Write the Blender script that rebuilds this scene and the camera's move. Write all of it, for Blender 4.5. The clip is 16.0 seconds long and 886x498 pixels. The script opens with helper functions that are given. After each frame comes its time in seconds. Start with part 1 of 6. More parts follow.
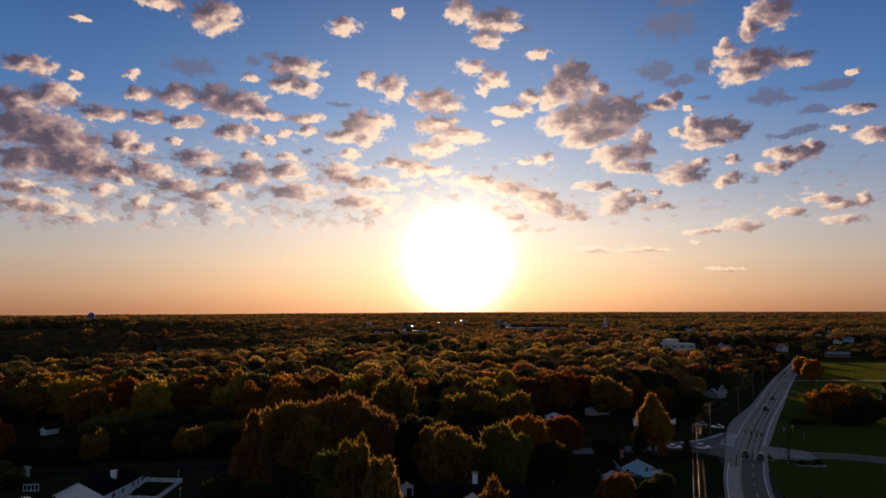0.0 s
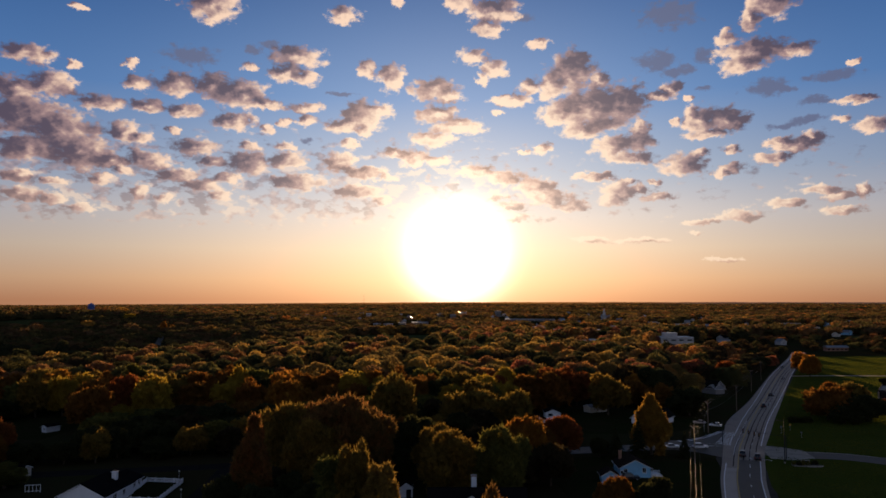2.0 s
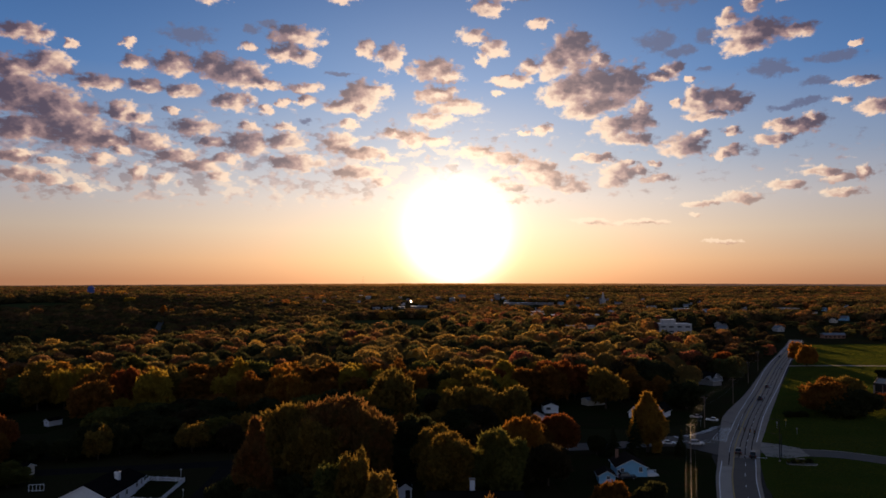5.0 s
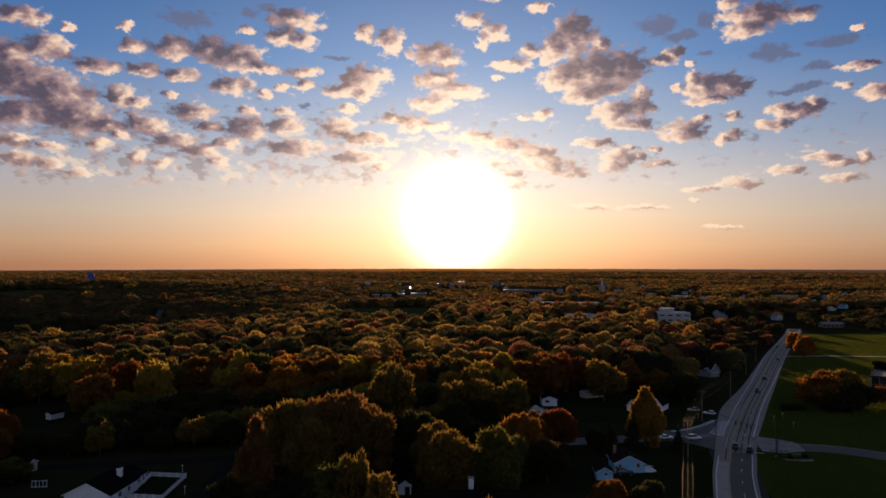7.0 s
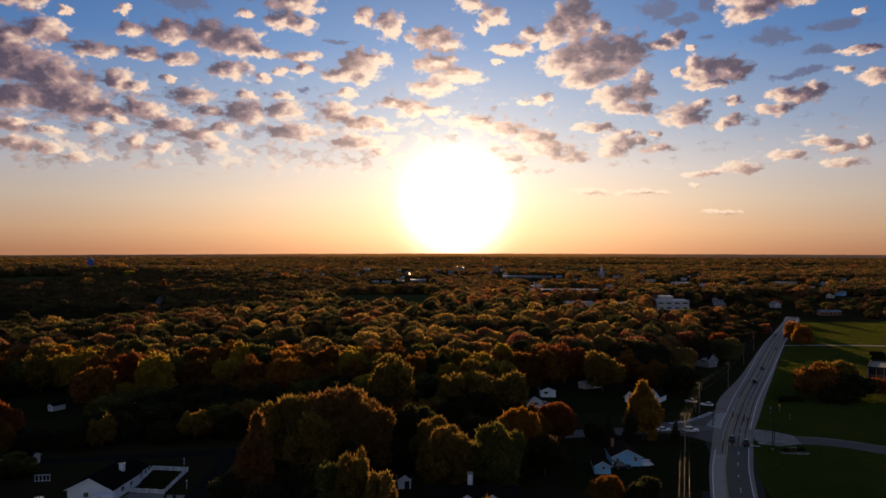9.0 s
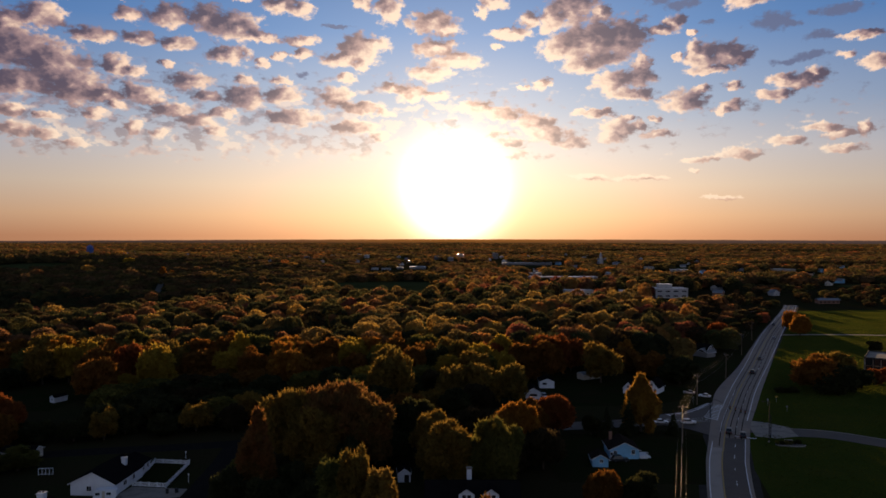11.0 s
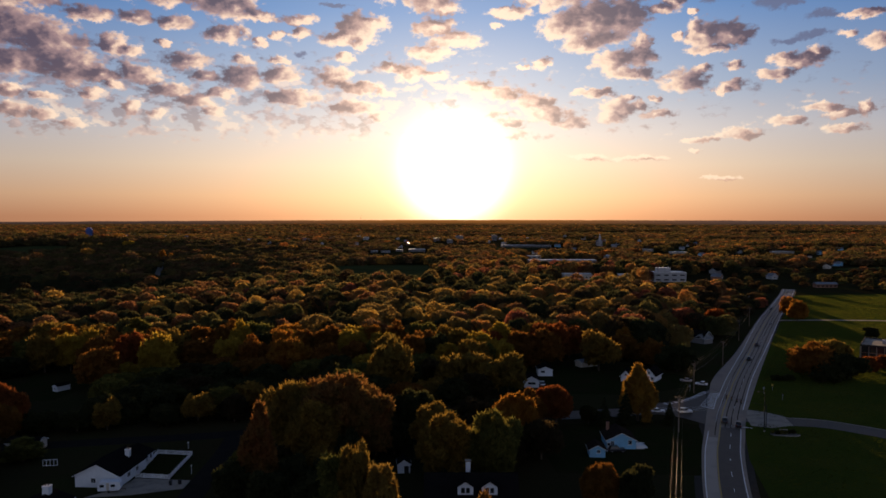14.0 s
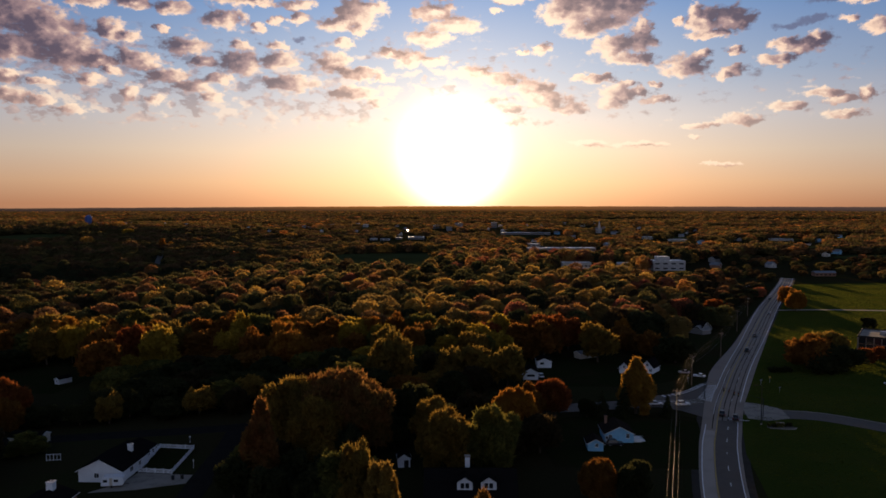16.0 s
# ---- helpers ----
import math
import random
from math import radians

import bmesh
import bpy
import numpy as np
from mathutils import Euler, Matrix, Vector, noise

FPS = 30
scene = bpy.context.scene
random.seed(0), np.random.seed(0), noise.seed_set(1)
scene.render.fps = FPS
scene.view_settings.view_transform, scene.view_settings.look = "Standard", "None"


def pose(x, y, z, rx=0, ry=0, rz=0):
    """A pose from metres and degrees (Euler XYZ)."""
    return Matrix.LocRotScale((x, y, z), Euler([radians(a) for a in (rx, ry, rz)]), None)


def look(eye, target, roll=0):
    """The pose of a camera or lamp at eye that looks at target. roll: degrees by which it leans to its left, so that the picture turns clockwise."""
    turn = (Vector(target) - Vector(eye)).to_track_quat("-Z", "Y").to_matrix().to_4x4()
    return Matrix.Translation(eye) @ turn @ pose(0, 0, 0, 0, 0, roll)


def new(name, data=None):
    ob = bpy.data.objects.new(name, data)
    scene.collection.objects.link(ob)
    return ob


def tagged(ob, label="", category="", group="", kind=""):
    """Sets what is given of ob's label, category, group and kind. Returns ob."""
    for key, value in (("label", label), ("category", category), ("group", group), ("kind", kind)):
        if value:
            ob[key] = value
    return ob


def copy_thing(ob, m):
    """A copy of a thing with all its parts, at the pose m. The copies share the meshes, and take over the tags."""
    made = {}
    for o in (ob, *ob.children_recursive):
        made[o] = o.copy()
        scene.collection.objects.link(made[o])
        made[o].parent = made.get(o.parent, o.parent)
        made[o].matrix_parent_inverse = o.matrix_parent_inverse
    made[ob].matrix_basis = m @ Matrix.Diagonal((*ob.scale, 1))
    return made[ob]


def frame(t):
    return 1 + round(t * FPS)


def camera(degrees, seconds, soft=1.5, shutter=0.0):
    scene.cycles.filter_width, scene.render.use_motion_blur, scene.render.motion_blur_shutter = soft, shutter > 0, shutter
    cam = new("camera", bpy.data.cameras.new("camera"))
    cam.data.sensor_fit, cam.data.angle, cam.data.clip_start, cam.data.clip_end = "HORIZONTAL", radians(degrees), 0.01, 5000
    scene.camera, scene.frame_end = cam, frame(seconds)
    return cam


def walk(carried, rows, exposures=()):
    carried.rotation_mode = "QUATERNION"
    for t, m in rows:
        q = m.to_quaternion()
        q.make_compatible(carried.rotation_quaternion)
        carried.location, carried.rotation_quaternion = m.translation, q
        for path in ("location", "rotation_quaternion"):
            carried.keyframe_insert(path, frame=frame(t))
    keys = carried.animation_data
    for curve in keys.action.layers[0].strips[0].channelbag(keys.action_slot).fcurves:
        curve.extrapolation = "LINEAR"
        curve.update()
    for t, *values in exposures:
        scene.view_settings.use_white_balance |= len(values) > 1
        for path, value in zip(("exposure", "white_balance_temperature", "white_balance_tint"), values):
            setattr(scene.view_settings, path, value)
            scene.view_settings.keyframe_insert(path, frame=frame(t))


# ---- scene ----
EXPOSURE = 0.60
cam = camera(62.0, 16.0, soft=1.6)
walk(cam, [
    (0, pose(-0.068, 2.936, 45.032, 94.682, 0.129, 0.210)),
    (1, pose(-0.060, 2.576, 46.473, 94.313, 0.078, 0.189)),
    (2, pose(-0.051, 2.216, 48.154, 93.911, 0.032, 0.169)),
    (3, pose(-0.043, 1.855, 49.965, 93.467, -0.009, 0.149)),
    (4, pose(-0.034, 1.493, 51.820, 92.977, -0.045, 0.128)),
    (5, pose(-0.026, 1.130, 53.651, 92.446, -0.075, 0.108)),
    (6, pose(-0.018, 0.767, 55.410, 91.884, -0.101, 0.087)),
    (7, pose(-0.009, 0.403, 57.068, 91.301, -0.121, 0.067)),
    (8, pose(-0.001, 0.039, 58.609, 90.712, -0.136, 0.046)),
    (9, pose(0.008, -0.326, 60.032, 90.128, -0.145, 0.026)),
    (10, pose(0.016, -0.692, 61.349, 89.561, -0.150, 0.006)),
    (11, pose(0.025, -1.059, 62.583, 89.019, -0.149, -0.015)),
    (12, pose(0.033, -1.426, 63.763, 88.502, -0.143, -0.035)),
    (13, pose(0.042, -1.794, 64.929, 88.006, -0.131, -0.056)),
    (14, pose(0.050, -2.162, 66.124, 87.517, -0.115, -0.076)),
    (15, pose(0.059, -2.531, 67.395, 87.012, -0.093, -0.096)),
    (16, pose(0.067, -2.901, 68.793, 86.454, -0.066, -0.117)),
], [(0, EXPOSURE), (8, EXPOSURE + 0.04), (16, EXPOSURE + 0.14)])

# ---- sky and sun ----
SUN_AZ, SUN_EL = 0.95, 3.6
SUN_DIR = Vector((math.sin(radians(SUN_AZ)) * math.cos(radians(SUN_EL)), math.cos(radians(SUN_AZ)) * math.cos(radians(SUN_EL)), math.sin(radians(SUN_EL))))
sun_data = bpy.data.lights.new("sun", "SUN")
sun_data.energy, sun_data.angle, sun_data.color = 4.9, radians(0.6), (1.0, 0.62, 0.30)
new("sun", sun_data).matrix_world = look(SUN_DIR * 900, (0, 0, 0))

# Clouds: azimuth, elevation and half extents in degrees.
CUMULUS_A = [
    (-30, 16.5, 1.7, 0.63), (-28.5, 14.7, 1.4, 0.91), (-30.6, 14.1, 1.4, 0.93), (-29.8, 12.4, 2.6, 1.32), (-27.8, 11.6, 2.3, 1.35), (-29.8, 10.2, 2.2, 0.82), (-26.4, 10.2, 2, 1.22), (-24.4, 9.8, 1.3, 0.55),
    (-27.2, 16.2, 0.4, 0.36), (-23.4, 16.6, 0.5, 0.3), (-23, 15.4, 1, 0.53), (-20.3, 15.6, 1.5, 0.85), (-25.3, 13.8, 1.7, 0.49), (-22.2, 13.9, 1.1, 0.5), (-19.7, 13.7, 1.3, 0.55), (-17.7, 15.6, 1.2, 0.94),
    (-15.8, 15.2, 2, 1.07), (-13.9, 14.6, 1.7, 0.4), (-10.9, 14.5, 1.2, 0.45), (-15.1, 17.2, 0.7, 0.35), (-16.1, 13.2, 1.5, 0.6), (-23.9, 11.8, 1.1, 0.77), (-22.6, 11.6, 0.8, 0.39), (-18.8, 11.2, 1.5, 0.72),
]
CUMULUS_B = [
    (-17.6, 10.3, 1, 0.41), (-22.2, 10.1, 1.5, 0.79), (-23.7, 9.2, 0.7, 0.39), (-15.1, 11.5, 0.8, 0.45), (-14.9, 10.2, 1.6, 0.87), (-12.2, 10.5, 1.4, 0.67), (-20.1, 9.1, 1.6, 0.52), (-18.4, 8.4, 1.7, 0.45),
    (-17.2, 7.7, 1, 0.5), (-16.5, 9.1, 0.9, 0.49), (-22.7, 7.7, 0.7, 0.64), (-20.8, 7.4, 0.6, 0.45), (-28.3, 8.1, 1, 0.3), (-30.1, 7.1, 1.3, 0.49), (-28.2, 7, 1.1, 0.42), (-26.5, 6.5, 1.2, 0.31),
    (-30.5, 8.3, 1.1, 0.52), (-25.2, 8.5, 0.9, 0.43), (-20.5, 12.2, 0.5, 0.28), (-13.6, 12.8, 0.5, 0.41), (-11.6, 18.1, 2, 0.78), (-10.9, 16.7, 1.1, 0.56), (-12.5, 16.9, 1.2, 0.63), (-6.2, 17.6, 0.7, 0.72),
]
CUMULUS_C = [
    (-4.2, 16.9, 1.1, 0.97), (-6.4, 14, 1.7, 1.16), (-7.8, 13.3, 1.6, 0.58), (-5.2, 14.5, 1.1, 0.54), (-6.2, 12.8, 0.7, 0.42), (-7.5, 11.9, 0.8, 0.42), (-10.7, 13.5, 0.9, 0.41), (-12.4, 13.3, 0.5, 0.33),
    (-12.4, 11.6, 0.8, 0.33), (-11.5, 8.9, 2.2, 0.59), (-8.3, 10.5, 1.3, 0.84), (-6.3, 9.7, 1.8, 0.51), (-4.5, 9.5, 0.8, 0.34), (-6.8, 8.4, 2, 0.56), (-5, 7.7, 1, 0.43), (-0.9, 16.1, 1.8, 0.82),
    (0.4, 15.6, 1, 0.57), (-0.6, 14.2, 1.8, 0.75), (1, 13.3, 2, 0.63), (-1.1, 12.4, 1.8, 0.55), (-2.4, 10.9, 1.3, 0.59), (-3.9, 11.3, 0.9, 0.47), (2.2, 18.5, 1.1, 0.6), (4, 17.6, 1, 0.6),
]
CUMULUS_D = [
    (3, 16.9, 0.5, 0.49), (5.2, 15.2, 1.7, 0.45), (4.1, 14.3, 0.6, 0.21), (2.4, 9.9, 1.7, 0.47), (4.7, 9.4, 1.6, 0.6), (7, 8.7, 1.6, 0.68), (8.1, 7.8, 1.7, 0.68), (3.6, 8, 1.1, 0.43),
    (5, 7.3, 1.1, 0.43), (5.2, 6.4, 1.4, 0.43), (7.6, 11.5, 0.7, 0.42), (6.1, 11.3, 0.8, 0.21), (-0.7, 10.7, 1.1, 0.43), (9.9, 17.2, 1.7, 1.51), (8.5, 16.3, 1.2, 1.21), (6.7, 16.2, 1, 0.57),
    (11.5, 14.3, 3.3, 1.71), (13.8, 14.6, 1.7, 1.53), (8.7, 13.9, 1.3, 0.82), (10.6, 12.8, 1.7, 0.62), (12, 16.4, 0.8, 0.64), (12.9, 11.5, 1.5, 0.91), (14.9, 11.7, 1.2, 0.61), (14.2, 10.6, 1.7, 0.45),
]
CUMULUS_E = [
    (15.1, 12.7, 0.6, 0.65), (17.3, 15.5, 0.9, 0.59), (16.2, 15, 1.1, 0.36), (18.7, 14.6, 0.4, 0.24), (19.2, 13, 1.4, 1.03), (21.2, 12.9, 1.7, 0.86), (20, 12, 1.7, 0.32), (17.5, 13.1, 0.4, 0.44),
    (18, 9.9, 1.6, 0.81), (21.2, 9.4, 1.2, 0.36), (21.4, 10.8, 0.5, 0.4), (19.4, 10.7, 0.8, 0.32), (11.5, 9.3, 1.6, 0.34), (13.4, 8.2, 1.6, 0.67), (12.9, 7.5, 1.2, 0.51), (14.8, 8.3, 0.8, 0.38),
    (16.2, 7.6, 1.4, 0.33), (9.8, 7.1, 1.3, 0.43), (21.9, 6.1, 1.4, 0.4), (19.2, 5.7, 1.3, 0.25), (18.6, 4.9, 0.5, 0.21), (11.1, 4.6, 1.5, 0.26), (14.8, 4.4, 2, 0.21), (20.6, 2.9, 1.3, 0.15),
]
CUMULUS_F = [
    (14.1, 8.9, 0.6, 0.25), (16, 8.8, 0.6, 0.21), (23.1, 17.5, 2.3, 0.89), (22.3, 16.7, 1.4, 0.68), (25.6, 17.3, 1.4, 0.55), (25.8, 10.8, 1.9, 0.5), (26.8, 11.2, 0.8, 0.45), (24.4, 11, 1, 0.35),
    (24.1, 10, 1.2, 0.43), (29.4, 13.4, 1.4, 0.29), (28.6, 12.3, 0.6, 0.26), (30.4, 11.7, 1, 0.51), (29.4, 15.9, 0.5, 0.21), (25.1, 6.8, 1.2, 0.39), (27.2, 7.5, 1.3, 0.38), (28.2, 7, 1.1, 0.31),
    (28.4, 6.1, 1.4, 0.34), (29.7, 7.3, 0.5, 0.56), (20.6, 9.1, 0.6, 0.32), (-17.9, 21.2, 1.9, 1.08), (-21.8, 21.8, 1.6, 0.45), (-27, 19.9, 0.6, 0.22), (-8.1, 21.3, 1.2, 0.64), (-3.7, 22.5, 0.5, 0.36),
]
CUMULUS_G = [
    (1.2, 22.6, 1.2, 0.87), (3.9, 21.7, 2.1, 0.88), (3.4, 20.4, 1.2, 0.53), (24.4, 20.6, 1.6, 1.03), (22.9, 19.7, 0.7, 0.75), (21.2, 18.6, 0.8, 0.58), (7.3, 19.3, 1, 0.37),
]
WISPS_A = [
    (-19.3, 17.6, 1.8, 0.65), (16.3, 17.5, 1.6, 0.77), (17.9, 16.7, 1.3, 0.42), (19.6, 15.3, 0.7, 0.19), (24, 15, 1.5, 0.56), (25.1, 14.8, 0.9, 0.37), (28.1, 15.2, 1.6, 0.4), (26.9, 13.6, 1.1, 0.3),
    (24.9, 12.1, 0.9, 0.27), (26.4, 12.4, 1.1, 0.34), (-8.1, 15.7, 1, 0.16), (-14.9, 18.4, 0.7, 0.31), (19.7, 17.6, 0.7, 0.53), (22.3, 12.4, 0.5, 0.39), (-10.7, 12, 0.5, 0.21), (-22, 15.8, 0.4, 0.3),
    (17.3, 20.7, 2.1, 0.93), (18.2, 22.1, 1.7, 0.42), (6.1, 21.2, 1, 0.32), (-13.5, 18.9, 0.9, 0.32),
]
CUMULUS = CUMULUS_A + CUMULUS_B + CUMULUS_C + CUMULUS_D + CUMULUS_E + CUMULUS_F + CUMULUS_G
WISPS = WISPS_A


class Nodes:
    """Short hand for node trees."""

    def __init__(self, tree):
        self.tree = tree

    def node(self, kind):
        return self.tree.nodes.new(kind)

    def put(self, socket, value):
        if isinstance(value, bpy.types.NodeSocket):
            self.tree.links.new(value, socket)
        else:
            socket.default_value = value

    def math(self, op, a, b=0.0, c=0.0, clamp=False):
        n = self.node("ShaderNodeMath")
        n.operation, n.use_clamp = op, clamp
        for s, v in zip(n.inputs, (a, b, c)):
            self.put(s, v)
        return n.outputs[0]

    def vec(self, op, a, b=(0, 0, 0)):
        n = self.node("ShaderNodeVectorMath")
        n.operation = op
        self.put(n.inputs[0], a)
        self.put(n.inputs[1], b)
        return n.outputs["Value" if op in ("LENGTH", "DOT_PRODUCT", "DISTANCE") else "Vector"]

    def step(self, v, lo, hi, a=0.0, b=1.0):
        n = self.node("ShaderNodeMapRange")
        n.interpolation_type = "SMOOTHSTEP"
        for s, x in zip(n.inputs, (v, lo, hi, a, b)):
            self.put(s, x)
        return n.outputs[0]

    def noise(self, vector, scale, detail=4.0, rough=0.5, color=False, distort=0.0):
        n = self.node("ShaderNodeTexNoise")
        if vector is not None:
            self.put(n.inputs["Vector"], vector)
        n.inputs["Scale"].default_value, n.inputs["Detail"].default_value, n.inputs["Roughness"].default_value = scale, detail, rough
        n.inputs["Distortion"].default_value = distort
        return n.outputs["Color" if color else "Fac"]

    def mix(self, f, a, b, blend="MIX"):
        n = self.node("ShaderNodeMix")
        n.data_type, n.blend_type = "RGBA", blend
        for s, v in ((n.inputs[0], f), (n.inputs[6], a), (n.inputs[7], b)):
            self.put(s, (*v, 1.0) if isinstance(v, tuple) and len(v) == 3 else v)
        return n.outputs[2]

    def ramp(self, f, stops):
        n = self.node("ShaderNodeValToRGB")
        els = n.color_ramp.elements
        while len(els) < len(stops):
            els.new(0.5)
        for e, (p, c) in zip(els, stops):
            e.position, e.color = p, (*c, 1.0)
        self.put(n.inputs["Fac"], f)
        return n.outputs["Color"]


def cloud_group(name, clouds):
    """Distance to the nearest cloud's middle, in parts of its extent."""
    g = bpy.data.node_groups.new(name, "ShaderNodeTree")
    g.interface.new_socket("Vector", in_out="INPUT", socket_type="NodeSocketVector")
    g.interface.new_socket("Value", in_out="OUTPUT", socket_type="NodeSocketFloat")
    n = Nodes(g)
    q = n.node("NodeGroupInput").outputs[0]
    best = 3.0
    for az, el, w, h in clouds:
        near = n.vec("LENGTH", n.vec("MULTIPLY", n.vec("SUBTRACT", q, (az, el, 0)), (1 / w, 1 / h, 0)))
        best = n.math("SMOOTH_MIN", best, near, 0.34)
    n.put(n.node("NodeGroupOutput").inputs[0], best)
    return g


def build_world():
    world = bpy.data.worlds.new("sky")
    scene.world = world
    world.use_nodes = True
    world.node_tree.nodes.clear()
    n = Nodes(world.node_tree)
    way = n.vec("NORMALIZE", n.node("ShaderNodeTexCoord").outputs["Generated"])
    split = n.node("ShaderNodeSeparateXYZ")
    n.put(split.inputs[0], way)
    az = n.math("MULTIPLY", n.math("ARCTAN2", split.outputs[0], split.outputs[1]), 57.2958)
    el = n.math("MULTIPLY", n.math("ARCSINE", split.outputs[2]), 57.2958)
    join = n.node("ShaderNodeCombineXYZ")
    n.put(join.inputs[0], az)
    n.put(join.inputs[1], el)
    q = join.outputs[0]
    off = n.math("MULTIPLY", n.math("ARCCOSINE", n.math("MINIMUM", n.vec("DOT_PRODUCT", way, tuple(SUN_DIR)), 0.999999)), 57.2958)

    air = n.node("ShaderNodeTexSky")
    air.sky_type, air.sun_disc, air.sun_elevation, air.sun_rotation = "NISHITA", False, radians(SUN_EL), radians(SUN_AZ)
    air.altitude, air.air_density, air.dust_density, air.ozone_density = 300, 1.0, 1.5, 2.0
    air_light = n.mix(1.0, air.outputs[0], (SKY_STRENGTH,) * 3, "MULTIPLY")
    tone = n.ramp(n.math("MULTIPLY", el, 1 / 45, clamp=True), SKY_TONES)
    base = n.mix(0.88, air_light, tone)
    base = n.mix(n.step(off, 10, 34, 0.0, 0.58), base, n.mix(1.0, base, (0.42, 0.49, 0.63), "MULTIPLY"))
    # brighter towards the sun, dimmer behind the camera
    base = n.mix(n.step(off, 50, 110, 0.0, 0.9), base, n.ramp(n.math("MULTIPLY", el, 1 / 60, clamp=True), [(0.0, (0.33, 0.33, 0.40)), (0.35, (0.24, 0.27, 0.36)), (0.75, (0.065, 0.095, 0.175)), (1.0, (0.04, 0.065, 0.13))]))

    p = q
    for scale, wide, high in ((0.5, 0.9, 0.6), (1.5, 0.75, 0.5), (4.5, 0.30, 0.24)):
        warp = n.vec("SUBTRACT", n.noise(q, scale, 2.0, 0.55, color=True), (0.5, 0.5, 0.5))
        p = n.vec("ADD", p, n.vec("MULTIPLY", warp, (wide, high, 0)))
    toward = n.vec("NORMALIZE", n.vec("SUBTRACT", (SUN_AZ, 9.0, 0), q))
    field, wisp_field = cloud_group("cumulus_field", CUMULUS), cloud_group("wisp_field", WISPS)
    patchy = n.math("MULTIPLY", n.math("MULTIPLY", n.step(el, 3.6, 6.4), n.step(el, 9.0, 17.0, 1.0, 0.25)), n.step(az, -2, 14, 1.0, 0.72))

    def fluff(at, detail):
        return n.noise(n.vec("MULTIPLY", at, (1.0, 1.5, 0)), 1.15, detail, 0.56)

    def near_in(group, at):
        g = n.node("ShaderNodeGroup")
        g.node_tree = group
        n.put(g.inputs[0], at)
        return g.outputs[0]

    def depth(group, at, texture, level, gain):
        """How deep in cloud: above 0 inside, about 1 in the middle."""
        return n.math("ADD", n.math("SUBTRACT", level, near_in(group, at)), n.math("MULTIPLY", n.math("SUBTRACT", texture, 0.5), gain))

    texture, broad = fluff(q, 5.0), fluff(q, 1.0)
    near = near_in(field, p)
    big = n.math("ADD", n.math("SUBTRACT", 1.22, near), n.math("MULTIPLY", n.math("SUBTRACT", texture, 0.5), 1.9))
    body = n.math("ADD", n.math("SUBTRACT", 1.22, near), n.math("MULTIPLY", n.math("SUBTRACT", broad, 0.5), 0.7))
    bits = n.noise(n.vec("MULTIPLY", q, (0.85, 1.5, 0)), 1.05, 5.0, 0.55)
    small = n.math("SUBTRACT", n.math("MULTIPLY", n.math("ADD", n.math("MULTIPLY", n.math("SUBTRACT", bits, 0.455), 2.6), 0.7), patchy), 0.7)
    here = n.math("MAXIMUM", big, n.math("MINIMUM", small, 0.26))
    ahead = n.vec("MULTIPLY", toward, (0.55, 0.55, 0))
    lit_texture, lit_broad = fluff(n.vec("ADD", q, n.vec("MULTIPLY", toward, (0.22, 0.22, 0))), 4.0), fluff(n.vec("ADD", q, ahead), 1.0)
    first = depth(field, n.vec("ADD", p, ahead), lit_broad, 1.22, 0.7)
    # the side that faces the sun, the thin rim, the puffs, and the dense middle
    second = depth(field, n.vec("ADD", p, n.vec("MULTIPLY", toward, (1.7, 1.7, 0))), broad, 1.22, 0.7)
    near_side, far_side = (n.math("MAXIMUM", n.math("MINIMUM", n.math("SUBTRACT", body, d), 0.65), -0.65) for d in (first, second))
    faces = n.math("ADD", n.math("MULTIPLY", near_side, 0.78), n.math("MULTIPLY", far_side, 0.42))
    near_sun = n.step(off, 5, 24, 1.0, 0.0)
    thin = n.math("MULTIPLY", n.step(here, 0.10, 0.75, 1.0, 0.0), n.math("ADD", n.math("MULTIPLY", near_sun, 0.36), 0.16))
    relief = n.math("MULTIPLY", n.math("SUBTRACT", texture, lit_texture), 0.8)
    dense = n.step(body, 0.1, 1.2, 0.36, 0.05)
    bright = n.math("ADD", n.math("ADD", n.math("ADD", dense, n.math("MULTIPLY", near_sun, 0.10)), n.math("ADD", faces, thin)), relief, clamp=True)
    warm = n.math("MAXIMUM", n.step(off, 4, 19, 1.0, 0.0), n.step(el, 4.5, 11, 0.85, 0.0))
    core = n.mix(warm, CLOUD_CORE, CLOUD_CORE_WARM)
    edge = n.mix(warm, CLOUD_EDGE, CLOUD_EDGE_WARM)
    cloud = n.mix(n.step(bright, 0.42, 1.0), n.mix(n.step(bright, 0.0, 0.60), core, n.mix(warm, CLOUD_MID, CLOUD_MID_WARM)), edge)
    alpha = n.math("MULTIPLY", n.step(here, -0.04, 0.50), n.step(el, 3.0, 10.0, 0.62, 0.97))
    wisp = n.step(depth(wisp_field, p, texture, 1.25, 2.6), 0.0, 0.75, 0.0, 0.88)
    sky = n.mix(wisp, base, CLOUD_WISP)
    sky = n.mix(alpha, sky, cloud)
    # the glare round the sun
    disc = n.math("EXPONENT", n.math("MULTIPLY", n.math("POWER", n.math("DIVIDE", off, 3.4), 3.0), -1.0))
    ring = n.math("EXPONENT", n.math("DIVIDE", off, -3.4))
    veil = n.math("EXPONENT", n.math("DIVIDE", off, -10.5))
    for f, c in ((disc, GLARE_DISC), (ring, GLARE_RING), (veil, GLARE_VEIL)):
        sky = n.mix(1.0, sky, n.mix(f, (0.0, 0.0, 0.0), c), "ADD")
